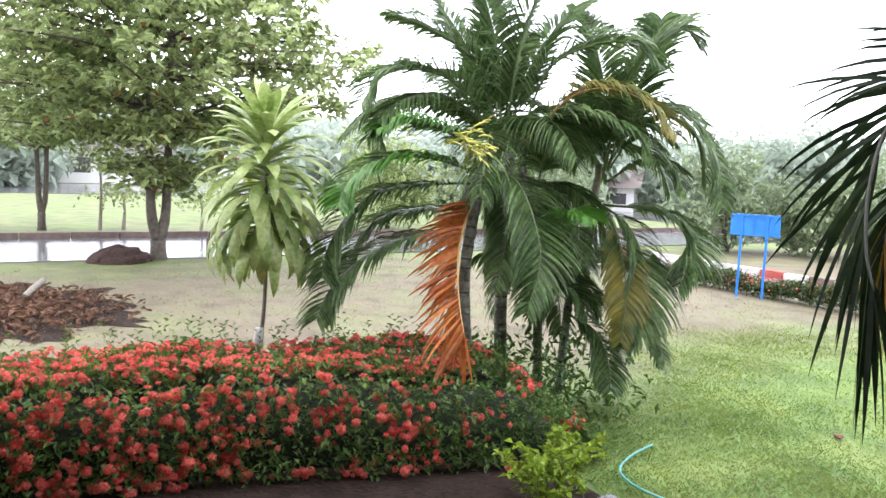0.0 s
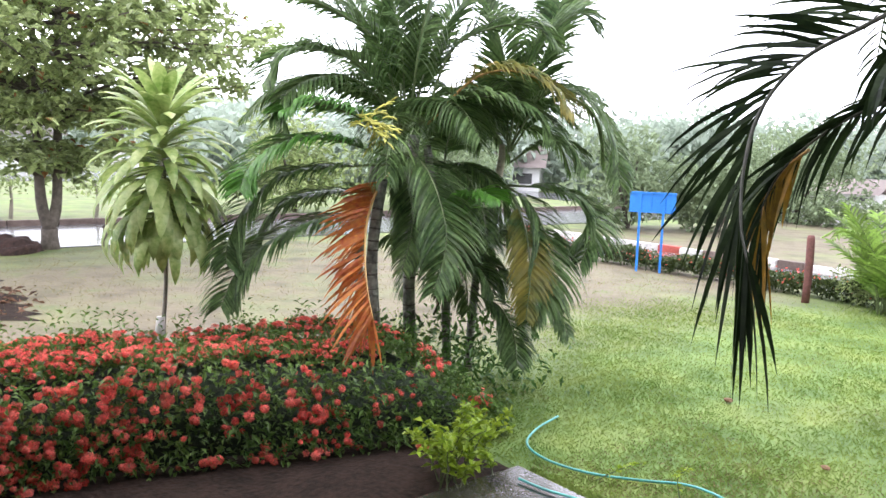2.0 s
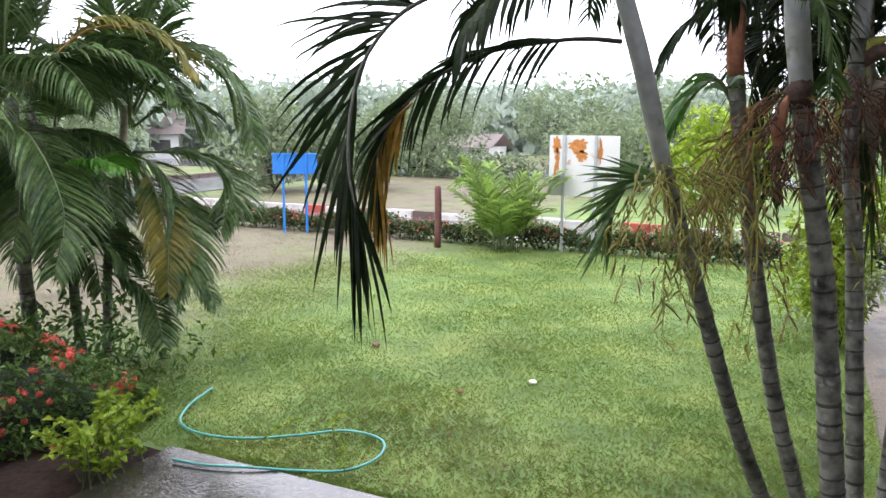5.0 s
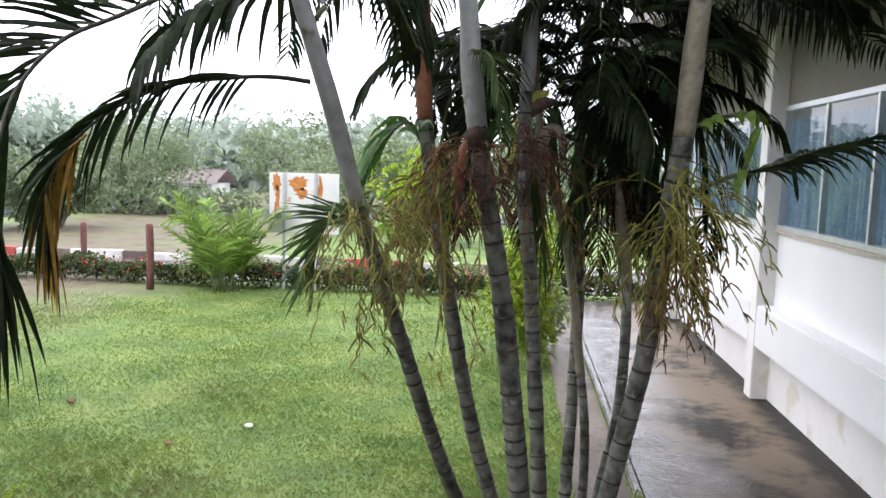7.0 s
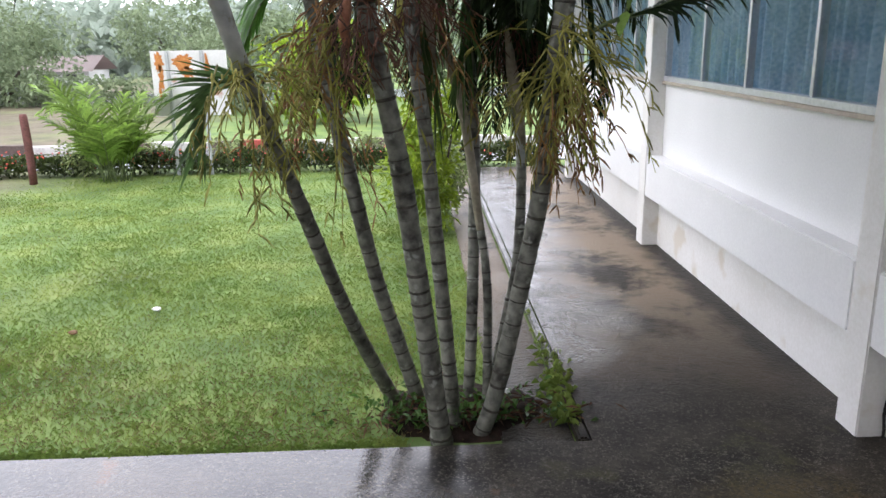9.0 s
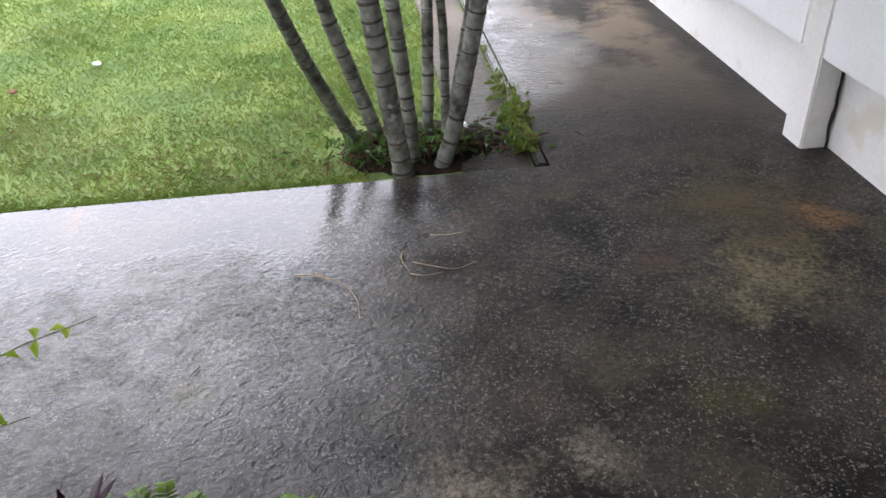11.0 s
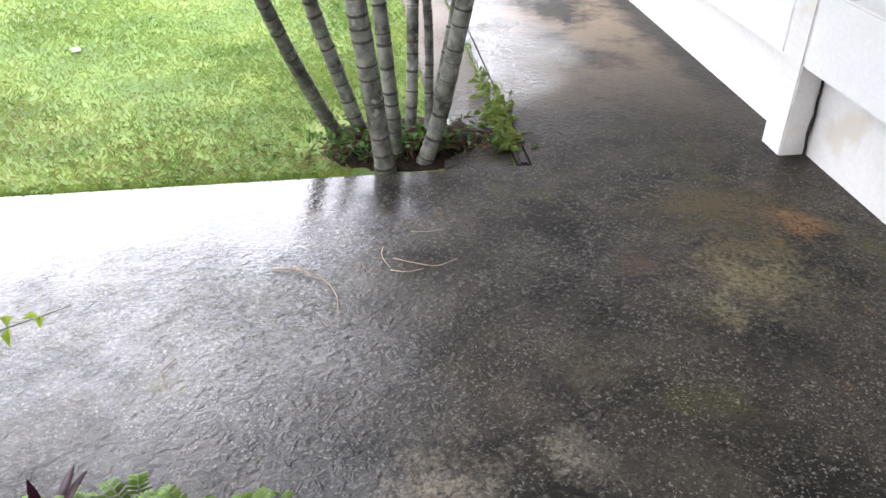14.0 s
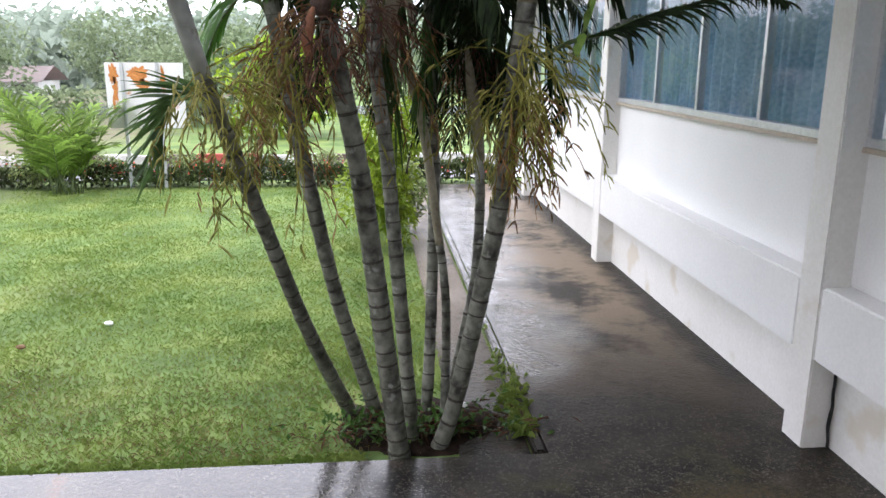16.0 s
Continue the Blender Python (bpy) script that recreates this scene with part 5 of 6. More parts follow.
# ---- lime green shrubs, ferns and sprigs ----
def leafy_shrub(name, label, stems, leaf, mat, seed, per=16, wide=0.5):
    """A loose shrub: thin arching stems with pairs of leaves."""
    r = np.random.default_rng(seed)
    ob = thing(name, label, "shrub")
    P, D = [], []
    for pts in stems:
        line = smooth_path(pts, 5)
        v, f = tube(line, [0.006 * (1 - 0.7 * i / len(line)) for i in range(len(line))], 4)
        mesh_part("stem", v, f, RACHIS, ob)
        for k in range(per):
            s = 0.25 + 0.75 * k / per
            i = min(int(s * (len(line) - 1)), len(line) - 2)
            p = line[i].lerp(line[i + 1], s * (len(line) - 1) - i)
            for sg in (-1, 1):
                P.append(tuple(p))
                D.append((r.normal(0, 0.6) + sg * 0.4, r.normal(0, 0.6) - 0.1, r.uniform(0.0, 0.7)))
    P, D = np.array(P), np.array(D)
    v, f = leaf_cards(P, D, r.uniform(0.7, 1.25, len(P)) * leaf, leaf * wide, r, droop=0.3)
    mesh_part("foliage", v, f, mat, ob)
    return ob


srng = random.Random(8)
stems = []
for k in range(22):
    a, r0 = srng.uniform(0, 6.28), srng.uniform(0.15, 0.45)
    x, y = -4.25 + srng.uniform(-0.15, 0.15), 3.35 + srng.uniform(-0.25, 0.25)
    h = srng.uniform(0.25, 0.55)
    stems.append([(x, y, -0.02), (x + math.cos(a) * r0 * 0.4, y + math.sin(a) * r0 * 0.4, h * 0.7), (x + math.cos(a) * r0, y + math.sin(a) * r0, h)])
leafy_shrub("lime_shrub", "low shrub with bright lime green leaves at the bed's corner", stems, 0.075, SHRUB_LIME, 3)
leafy_shrub("lime_shrub", "thin lime green runners over the lawn edge", [[(-3.75, 4.15, 0.0), (-3.6, 4.25, 0.12), (-3.45, 4.3, 0.2)], [(-3.2, 4.35, 0.0), (-3.25, 4.38, 0.14), (-3.2, 4.42, 0.22)], [(-2.9, 3.98, 0.0), (-2.95, 4.05, 0.10), (-3.0, 4.1, 0.15)]], 0.05, SHRUB_LIME, 4, per=9)
leafy_shrub("slender_sprig", "thin sprigs with pale green leaves reaching over the slab", [[(-1.95, 1.75, 0.03), (-1.70, 2.2, 0.28), (-1.36, 2.48, 0.28)], [(-1.95, 1.72, 0.03), (-1.66, 1.85, 0.28), (-1.42, 1.95, 0.30)]], 0.075, SHRUB_LIME, 5, per=6)

ferns = []
for k in range(9):
    fx, fy = (-1.18, -1.05, -0.95, -0.86, -0.76, -0.66, -0.98, -0.80, -0.58)[k], (1.58, 1.48, 1.56, 1.46, 1.50, 1.50, 1.40, 1.38, 1.42)[k]
    fern = thing("fern", "small bright green fern at the slab's edge", "fern", "ferns at the porch edge")
    for j in range(8):
        a = j * 0.785 + srng.uniform(-0.3, 0.3)
        ln = srng.uniform(0.13, 0.22)
        pts = [(fx, fy, 0.03), (fx + math.cos(a) * ln * 0.35, fy + math.sin(a) * ln * 0.35, 0.12 + srng.uniform(0, 0.06)), (fx + math.cos(a) * ln * 0.8, fy + math.sin(a) * ln * 0.8, 0.17 + srng.uniform(-0.03, 0.05)), (fx + math.cos(a) * ln * 1.15, fy + math.sin(a) * ln * 1.15, 0.14 + srng.uniform(-0.05, 0.03))]
        frond(fern, pts, leaf=0.040, width=0.011, count=26, droop=0.15, mat=FERN_LEAF, thick=0.002, twist=(0, 25), seed=500 + 10 * k + j, ahead=0.2)
purple = thing("cordyline", "dark purple strap leaves among the ferns", "plant")
for k in range(9):
    v, f = strap_leaf((-1.22, 1.60, 0.10), k * 0.7, radians(srng.uniform(20, 75)), srng.uniform(0.18, 0.26), 0.035, 0.09)
    mesh_part("leaf", v, f, PURPLE_LEAF, purple, smooth=True)

# ---- hose, twigs and litter ----
hose = thing("garden_hose", "turquoise garden hose lying in a loop on the lawn", "hose")
line = smooth_path([(-4.76, 4.85, 0.03), (-4.65, 4.48, 0.03), (-4.46, 4.18, 0.03), (-4.16, 4.08, 0.03), (-3.83, 4.15, 0.03), (-3.53, 4.36, 0.03), (-3.29, 4.57, 0.03), (-3.03, 4.58, 0.03), (-2.89, 4.47, 0.03), (-2.84, 4.26, 0.03), (-2.93, 4.03, 0.03), (-3.19, 3.9, 0.03), (-3.5, 3.76, 0.05), (-3.76, 3.67, 0.05), (-4.0, 3.64, 0.05)], 6)
v, f = tube(line, 0.0095, 7)
mesh_part("pipe", v, f, HOSE, hose, smooth=True)


def twig(points, r, label):
    line = smooth_path(points, 5)
    v, f = tube(line, [r * (1 - 0.6 * i / len(line)) for i in range(len(line))], 5, 0.1, srng)
    return tagged(mesh_part("twig", v, f, TWIG, smooth=True), label, "twig", "twigs on the slab")


twig([(-0.69, 2.98, 0.037), (-0.58, 2.95, 0.042), (-0.47, 2.87, 0.040), (-0.41, 2.75, 0.04), (-0.40, 2.62, 0.036)], 0.0045, "bent dry palm stalk on the wet slab")
twig([(-0.60, 2.99, 0.036), (-0.55, 2.93, 0.044), (-0.52, 2.90, 0.04)], 0.004, "short dry stalk on the wet slab")
twig([(-0.15, 3.00, 0.036), (-0.06, 2.94, 0.045), (0.04, 2.91, 0.04), (0.14, 2.96, 0.036)], 0.003, "dry branched stalk on the wet slab")
twig([(-0.17, 2.91, 0.036), (-0.10, 2.88, 0.04), (-0.02, 2.90, 0.036)], 0.003, "thin dry stalk on the wet slab")
twig([(-0.19, 3.10, 0.036), (-0.20, 3.02, 0.04), (-0.17, 2.93, 0.036)], 0.003, "thin curved stalk on the wet slab")
twig([(-0.05, 3.22, 0.036), (0.03, 3.20, 0.04), (0.11, 3.22, 0.036)], 0.003, "reddish stalk on the wet slab")
twig([(-1.02, 2.42, 0.036), (-1.06, 2.34, 0.04), (-1.03, 2.27, 0.036)], 0.003, "small curled stalk on the wet slab")


def scrap(at, size, mat, label, name="litter_scrap"):
    bm = bmesh.new()
    bmesh.ops.create_icosphere(bm, subdivisions=2, radius=size)
    for q in bm.verts:
        q.co = Vector((q.co.x * 1.2, q.co.y, q.co.z * 0.5)) * (1 + 0.35 * noise.noise(q.co * 40)) + Vector(at) + Vector((0, 0, size * 0.35))
    return tagged(part(name, bm, mat), label, "litter")


scrap((-2.42, 6.24, 0.0), 0.032, PAPER, "crumpled white scrap on the lawn")
scrap((-2.9, 5.75, 0.0), 0.03, DEAD_LEAF, "brown dead leaf on the lawn", "dead_leaf")
scrap((-4.2, 6.6, 0.0), 0.04, DEAD_LEAF, "curled dead leaf on the lawn", "dead_leaf")
scrap((-0.14, 4.75, 0.02), 0.05, PETAL, "reddish dead leaf by the palm", "dead_leaf")
scrap((0.28, 4.50, 0.0), 0.035, PAPER, "small pale scrap by the palm stems")

# ---- signs and posts along the far border ----
sign = thing("sign_board", "blue metal sign seen from behind on two blue posts", "sign")
ang = math.atan2(13.07 - 12.81, -9.62 + 9.98)
sm = Matrix.Translation((-9.80, 12.94, 0)) @ Matrix.Rotation(ang * 0.8, 4, 'Z')
for nm, lo, hi in (("panel", (-0.45, 0.0, 1.20), (0.45, 0.02, 1.58)), ("rail", (-0.46, -0.03, 1.56), (0.46, 0.03, 1.60)), ("rail", (-0.46, -0.02, 1.185), (0.46, 0.03, 1.21)), ("post", (-0.26, -0.035, -0.05), (-0.215, -0.001, 1.57)), ("post", (0.20, -0.035, -0.05), (0.245, -0.001, 1.57)), ("brace", (-0.03, -0.02, 1.215), (-0.01, -0.001, 1.555))):
    bm = box(lo, hi, bevel=0.004)
    bm.transform(sm)
    part(nm, bm, BLUE_PAINT, sign)

board = thing("notice_board", "white metal board with rust stains on pale posts", "sign")
part("panel", box((-4.53, 13.20, 0.97), (-3.30, 13.23, 2.02), bevel=0.004), RUST_BOARD, board)
for x in (-4.28, -3.72):
    part("post", box((x, 13.15, -0.05), (x + 0.05, 13.197, 2.02), bevel=0.006), GREY_POST, board)
for cx, cz, w, h, sd in ((-4.40, 1.84, 0.07, 0.16, 1), (-4.38, 1.60, 0.04, 0.2, 2), (-4.02, 1.83, 0.15, 0.12, 3), (-3.95, 1.66, 0.10, 0.10, 4), (-3.62, 1.75, 0.035, 0.2, 5), (-4.42, 1.38, 0.02, 0.12, 6)):
    bm = bmesh.new()
    ring = []
    for k in range(40):
        a = 2 * math.pi * k / 40
        rr = 1 + 0.6 * noise.noise((math.cos(a) * 3 + sd * 7, math.sin(a) * 3, 0)) + 0.25 * noise.noise((math.cos(a) * 9 + sd, math.sin(a) * 9, 2))
        ring.append(bm.verts.new((cx + math.cos(a) * w * rr, 13.196, cz + math.sin(a) * h * rr)))
    bm.faces.new(ring)
    part("rust_patch", bm, RUST, board, "orange rust stain")


def round_post(x, y, h, r, label):
    line = [Vector((x + 0.01 * math.sin(z * 3), y, z)) for z in (-0.05, 0.3, 0.7, h - 0.05, h)]
    v, f = tube(line, [r, r * 0.97, r, r * 0.98, r * 0.8], 10, 0.05, srng)
    return tagged(mesh_part("post", v, f, POST_RED, smooth=True), label, "post", "posts along the border")


round_post(-6.41, 12.59, 1.10, 0.065, "weathered red-brown concrete post by the border")
round_post(-8.45, 14.05, 0.95, 0.06, "weathered red-brown post farther along the border")

# low clipped border along the lawn
border = thing("border_hedge", "low clipped border with green and bronze leaves", "hedge")
rng = np.random.default_rng(21)
n = 17000
x = rng.uniform(-15.5, 2.2, n)
h = 0.34 + 0.07 * np.sin(x * 2.1) + 0.05 * np.sin(x * 5.3)
P = np.c_[x, 13.35 + 0.28 * np.clip(rng.normal(0, 0.5, n), -1, 1), np.abs(rng.uniform(0, 1, n)) ** 0.6 * h]
v, f = leaf_cards(P, rng.normal(size=(n, 3)) + (0, -0.3, 0.5), rng.uniform(0.06, 0.13, n), 0.05, rng)
mesh_part("foliage", v, f, BORDER_LEAF, border)
n = 420
P = np.c_[rng.uniform(-13, 2.2, n), 13.2 + rng.normal(0, 0.12, n), rng.uniform(0.15, 0.42, n)]
v, f = leaf_cards(P, rng.normal(size=(n, 3)) + (0, -0.3, 0.5), 0.05, 0.04, rng)
tagged(mesh_part("blossom", v, f, PETAL, border, "scattered small red flowers"), kind="stuff")

# kerb stones in worn red and white along the far side of the lane
kerb = thing("kerb", "worn red and white painted kerb stones", "kerb", kind="structure")
krng = random.Random(2)
for k in range(42):
    x = -17.5 + k * 0.62
    mat = (KERB_WHITE, KERB_RED, KERB_OLD, KERB_WHITE, KERB_OLD, KERB_WHITE)[krng.randrange(6)]
    z = 0.15 + krng.uniform(-0.03, 0.02)
    bm = box((x, 16.2 + krng.uniform(-0.02, 0.02), -0.05), (x + 0.59, 16.38, z), bevel=0.015)
    part("kerb_stone", bm, mat, kerb)
side_kerb = thing("kerb", "dark stone kerb along the far edge of the road", "kerb", kind="structure")
for k in range(34):
    y = -12 + k * 1.2
    part("kerb_stone", box((-22.85, y, -0.05), (-22.62, y + 1.17, 0.15 + krng.uniform(-0.03, 0.01)), bevel=0.015), KERB_OLD, side_kerb)
far_road = tagged(part("road", box((-62, -120, -0.1), (-47, 120, 0.004)), ASPHALT), "pale wet road far beyond the lawn", "road", kind="structure")
tagged(part("road", box((-46.9, 30, -0.1), (60, 35, 0.004)), ASPHALT), "wet cross road before the woods", "road", kind="structure")

# ---- light palm shrub beside the board ----
shrub = thing("palm_shrub", "bushy light green young palm by the border", "palm")
for k in range(30):
    a = k * 2.4 + srng.uniform(-0.5, 0.5)
    e = srng.uniform(1.1, 1.55)
    x, y = -5.12 + srng.uniform(-0.25, 0.25), 12.75 + srng.uniform(-0.2, 0.2)
    ln = srng.uniform(0.8, 2.0)
    pts, p = [(x, y, -0.02)], Vector((x, y, -0.02))
    for j in range(4):
        p = p + Vector((math.cos(a) * math.cos(e), math.sin(a) * math.cos(e), math.sin(e))) * (ln / 4)
        pts.append(tuple(p))
        e -= srng.uniform(0.10, 0.42)
    frond(shrub, pts, leaf=0.46, width=0.050, count=16, droop=0.30, lift=0.35, ahead=0.9, mat=SHRUB_PALM, thick=0.009, twist=(0, 40), seed=700 + k, start=0.3)
young = thing("palm_shrub", "small light green young palm behind the red post", "palm")
for k in range(10):
    a = k * 2.4
    frond(young, [(-6.0, 13.7, 0.7), (-6.0 + 0.2 * math.cos(a), 13.7 + 0.2 * math.sin(a), 1.05), (-6.0 + 0.45 * math.cos(a), 13.7 + 0.45 * math.sin(a), 1.15), (-6.0 + 0.7 * math.cos(a), 13.7 + 0.7 * math.sin(a), 1.0)], leaf=0.24, width=0.03, count=20, mat=SHRUB_PALM, seed=760 + k, thick=0.006)
v, f = tube([Vector((-6.0, 13.7, -0.03)), Vector((-6.0, 13.7, 0.4)), Vector((-6.0, 13.7, 0.72))], [0.04, 0.035, 0.03], 8)
mesh_part("stem", v, f, DRACAENA_TRUNK, young)


# ---- broadleaf trees ----
def bush(name, label, centre, radii, count, leaf, mat, seed, category="shrub", lumps=14):
    """A rounded mass of leaves gathered in lumps with gaps between them."""
    r = np.random.default_rng(seed)
    c = unit(r.normal(size=(lumps, 3))) * r.uniform(0.35, 0.95, (lumps, 1))
    size = r.uniform(0.28, 0.5, lumps)
    k = r.integers(0, lumps, count)
    off = unit(r.normal(size=(count, 3))) * r.uniform(0.55, 1.0, (count, 1)) * size[k][:, None]
    P = (c[k] + off) * np.array(radii) + np.array(centre)
    P = P[P[:, 2] > 0.02]
    D = off[:len(P)] + r.normal(size=(len(P), 3)) * 0.35 + (0, 0, 0.1)
    v, f = leaf_cards(P, D, r.uniform(0.7, 1.3, len(P)) * leaf, leaf * 0.5, r)
    ob = thing(name, label, category)
    mesh_part("crown", v, f, mat, ob)
    base = Vector((centre[0], centre[1], -0.05))
    for j in range(4):
        tip = Vector(c[j] * np.array(radii) * 0.7 + np.array(centre))
        line = smooth_path([base, base.lerp(tip, 0.45) + Vector((0, 0, 0.12 * radii[2])), tip], 4)
        rad = 0.035 * max(radii)
        v, f = tube(line, [rad * (1 - 0.75 * i / len(line)) for i in range(len(line))], 6)
        mesh_part("trunk" if j == 0 else "limb", v, f, TREE_BARK, ob)
    return ob


bush("garden_bush", "bright green bush at the lawn's corner by the path", (0.0, 8.7, 0.80), (0.55, 0.5, 0.80), 2400, 0.10, SHRUB_LIME, 31)
bush("garden_bush", "dark green bush behind the lime one", (-0.1, 9.6, 0.6), (0.5, 0.5, 0.6), 900, 0.10, TREE_LEAF, 32)
for k, (x, y, s) in enumerate(((-5.8, 13.2, 0.45), (-4.7, 13.3, 0.42), (-3.4, 13.4, 0.4), (-2.4, 13.4, 0.42), (-1.3, 13.4, 0.45))):
    bush("border_bush", "rounded dark green bush in the border", (x, y, s * 0.7), (s, s * 0.8, s * 0.75), 500, 0.08, TREE_LEAF, 40 + k)

def almond_tree(label, at, tiers, fork_z, legs, seed, clumps=12, girth=1.0):
    """A tree with a forked trunk and flat tiers of leafy twigs, open between the tiers."""
    ob = thing("almond_tree", label, "tree")
    r = random.Random(seed)
    x0, y0 = at
    fork = Vector((x0, y0, fork_z))
    v, f = tube([Vector((x0 + 0.02, y0, -0.1)), Vector((x0, y0, 0.1)), Vector((x0, y0, fork_z * 0.6)), fork], [0.22 * girth, 0.18 * girth, 0.16 * girth, 0.17 * girth], 10)
    mesh_part("trunk", v, f, TREE_BARK, ob, smooth=True)
    main = []
    for dy, top in legs:
        line = smooth_path([fork, (x0, y0 + dy * 0.6, fork_z + 0.5), (x0, y0 + dy * 0.8, fork_z + 1.5), (x0 + 0.1, y0 + dy, top * 0.6), (x0 + 0.15, y0 + dy * 1.3, top)], 6)
        v, f = tube(line, [0.125 * girth * (1 - 0.8 * i / len(line)) + 0.01 for i in range(len(line))], 8)
        mesh_part("limb", v, f, TREE_BARK, ob, smooth=True)
        main.append(line)
    P, D, S = [], [], []
    for z, rad, count in tiers:
        for k in range(count):
            a = 2 * math.pi * (k + r.uniform(-0.35, 0.35)) / count
            out = rad * r.uniform(0.6, 1.1)
            s = min(main[k % len(main)], key=lambda q: abs(q.z - (z - 0.35)))
            end = Vector((x0 + math.cos(a) * out, y0 + math.sin(a) * out, z + r.uniform(-0.15, 0.25)))
            line = smooth_path([s, s.lerp(end, 0.5) + Vector((0, 0, r.uniform(0.05, 0.25))), end], 5)
            v, f = tube(line, [0.042 * (1 - 0.8 * i / len(line)) for i in range(len(line))], 5)
            mesh_part("branch", v, f, TREE_BARK, ob)
            for j in range(clumps):
                q = line[min(len(line) - 1, int((0.40 + 0.60 * r.random()) * len(line)))]
                c = q + Vector((r.gauss(0, 0.34), r.gauss(0, 0.34), r.gauss(0.04, 0.16)))
                for m in range(20):
                    P.append((c.x + r.gauss(0, 0.15), c.y + r.gauss(0, 0.15), c.z + r.gauss(0, 0.07)))
                    b = r.uniform(0, 6.28)
                    D.append((math.cos(b), math.sin(b), r.uniform(-0.75, 0.35)))
                    S.append(r.uniform(0.16, 0.27))
    g = np.random.default_rng(seed)
    P, D, S = np.array(P), np.array(D), np.array(S)
    old = g.uniform(size=len(P)) < 0.012
    v, f = leaf_cards(P[~old], D[~old], S[~old], S[~old] * 0.55, g)
    mesh_part("crown", v, f, TREE_LEAF, ob)
    v, f = leaf_cards(P[old], D[old], S[old], S[old] * 0.6, g)
    mesh_part("withered_leaves", v, f, OLD_LEAF, ob, "rust-brown withered leaves")
    return ob


almond_tree("spreading tree with tiers of broad green leaves on a forked trunk", (-18.0, 3.63), ((1.85, 1.2, 5), (2.85, 3.2, 13), (3.55, 3.9, 14), (4.25, 4.1, 15), (5.0, 4.2, 15), (5.8, 3.9, 14), (6.6, 3.2, 12), (7.3, 2.2, 8)), 0.40, ((-0.22, 6.8), (0.24, 7.2)), 17)
almond_tree("smaller tree across the road with a slender forked trunk", (-25.2, 1.9), ((2.7, 2.2, 8), (3.5, 3.0, 10), (4.4, 3.0, 10), (5.4, 2.4, 8)), 0.5, ((-0.12, 4.6), (0.18, 5.2)), 23, 9, 0.65)

# heap of earth by the road and a hollow of dead leaves
bm = bmesh.new()
bmesh.ops.create_icosphere(bm, subdivisions=4, radius=1.0)
for q in bm.verts:
    q.co = Vector((-17.7 + q.co.x * 0.5, 2.78 + q.co.y * 0.62, q.co.z * 0.30)) + Vector((0.10, 0.14, 0.12)) * noise.noise(q.co * 2.2) + Vector((0.05, 0.06, 0.06)) * noise.noise(q.co * 7)
tagged(part("earth_mound", bm, material("red_brown_earth", (0.02, 0.012, 0.01), (0.06, 0.032, 0.025), rough=0.95, scale=5, bump=0.8, bump_scale=18), None, smooth=True), "heap of dark red-brown earth by the tree", "earth heap")
rng = np.random.default_rng(9)
n = 3000
a, r = rng.uniform(0, 6.28, n), np.minimum(np.abs(rng.normal(0, 0.5, n)), rng.uniform(0.7, 1.1, n))
P = np.c_[-12.7 + np.cos(a) * r * 2.2, 0.3 + np.sin(a) * r * 1.9, 0.01 + 0.05 * np.maximum(0, 1 - r * r) + rng.uniform(0, 0.05, n)]
v, f = leaf_cards(P, rng.normal(size=(n, 3)) * (1, 1, 0.35), rng.uniform(0.08, 0.2, n), 0.06, rng)
heap = thing("leaf_litter", "heap of brown dead leaves and cuttings", "leaf litter", kind="stuff")
mesh_part("leaves", v, f, DEAD_LEAF, heap)
bm = bmesh.new()
bmesh.ops.create_circle(bm, cap_ends=True, segments=90, radius=1)
for q in bm.verts:
    k = 0.8 + 0.4 * noise.noise(q.co * 3) + 0.2 * noise.noise(q.co * 11)
    q.co = Vector((-12.9 + q.co.x * 3.0 * k, 0.25 + q.co.y * 2.3 * k, -0.012))
tagged(part("soil_bed", bm, SOIL), "dark damp soil under dead leaves", "soil", kind="structure")
v, f = tube(smooth_path([(-12.9, 0.75, 0.15), (-13.1, 0.88, 0.24), (-13.3, 1.02, 0.32)], 4), 0.045, 8)
tagged(mesh_part("cut_log", v, f, DRACAENA_TRUNK), "pale cut log on the leaf heap", "log")
v, f = tube([Vector((-17.9, 4.7, -0.05)), Vector((-17.9, 4.7, 0.45))], 0.05, 8)
tagged(mesh_part("post", v, f, TREE_BARK), "short dark post beside the road", "post")

# saplings on the lawn across the road
for k, (x, y, h) in enumerate(((-25.1, 3.43, 2.2), (-25.0, 4.06, 1.1), (-24.8, 6.3, 1.0), (-26, 8.6, 2.2))):
    sap = thing("sapling", "young tree with a thin pale trunk on the lawn", "tree", "saplings across the road")
    v, f = tube(smooth_path([(x, y, -0.05), (x + 0.05, y + 0.03, h * 0.5), (x, y, h)], 4), [0.06 - 0.004 * i for i in range(9)], 6)
    mesh_part("trunk", v, f, DRACAENA_TRUNK, sap)
    r = np.random.default_rng(60 + k)
    n = 260
    P = np.c_[r.normal(x, 0.45, n), r.normal(y, 0.45, n), r.normal(h, 0.18, n)]
    v, f = leaf_cards(P, r.normal(size=(n, 3)), 0.15, 0.08, r)
    mesh_part("crown", v, f, TREE_LEAF, sap)

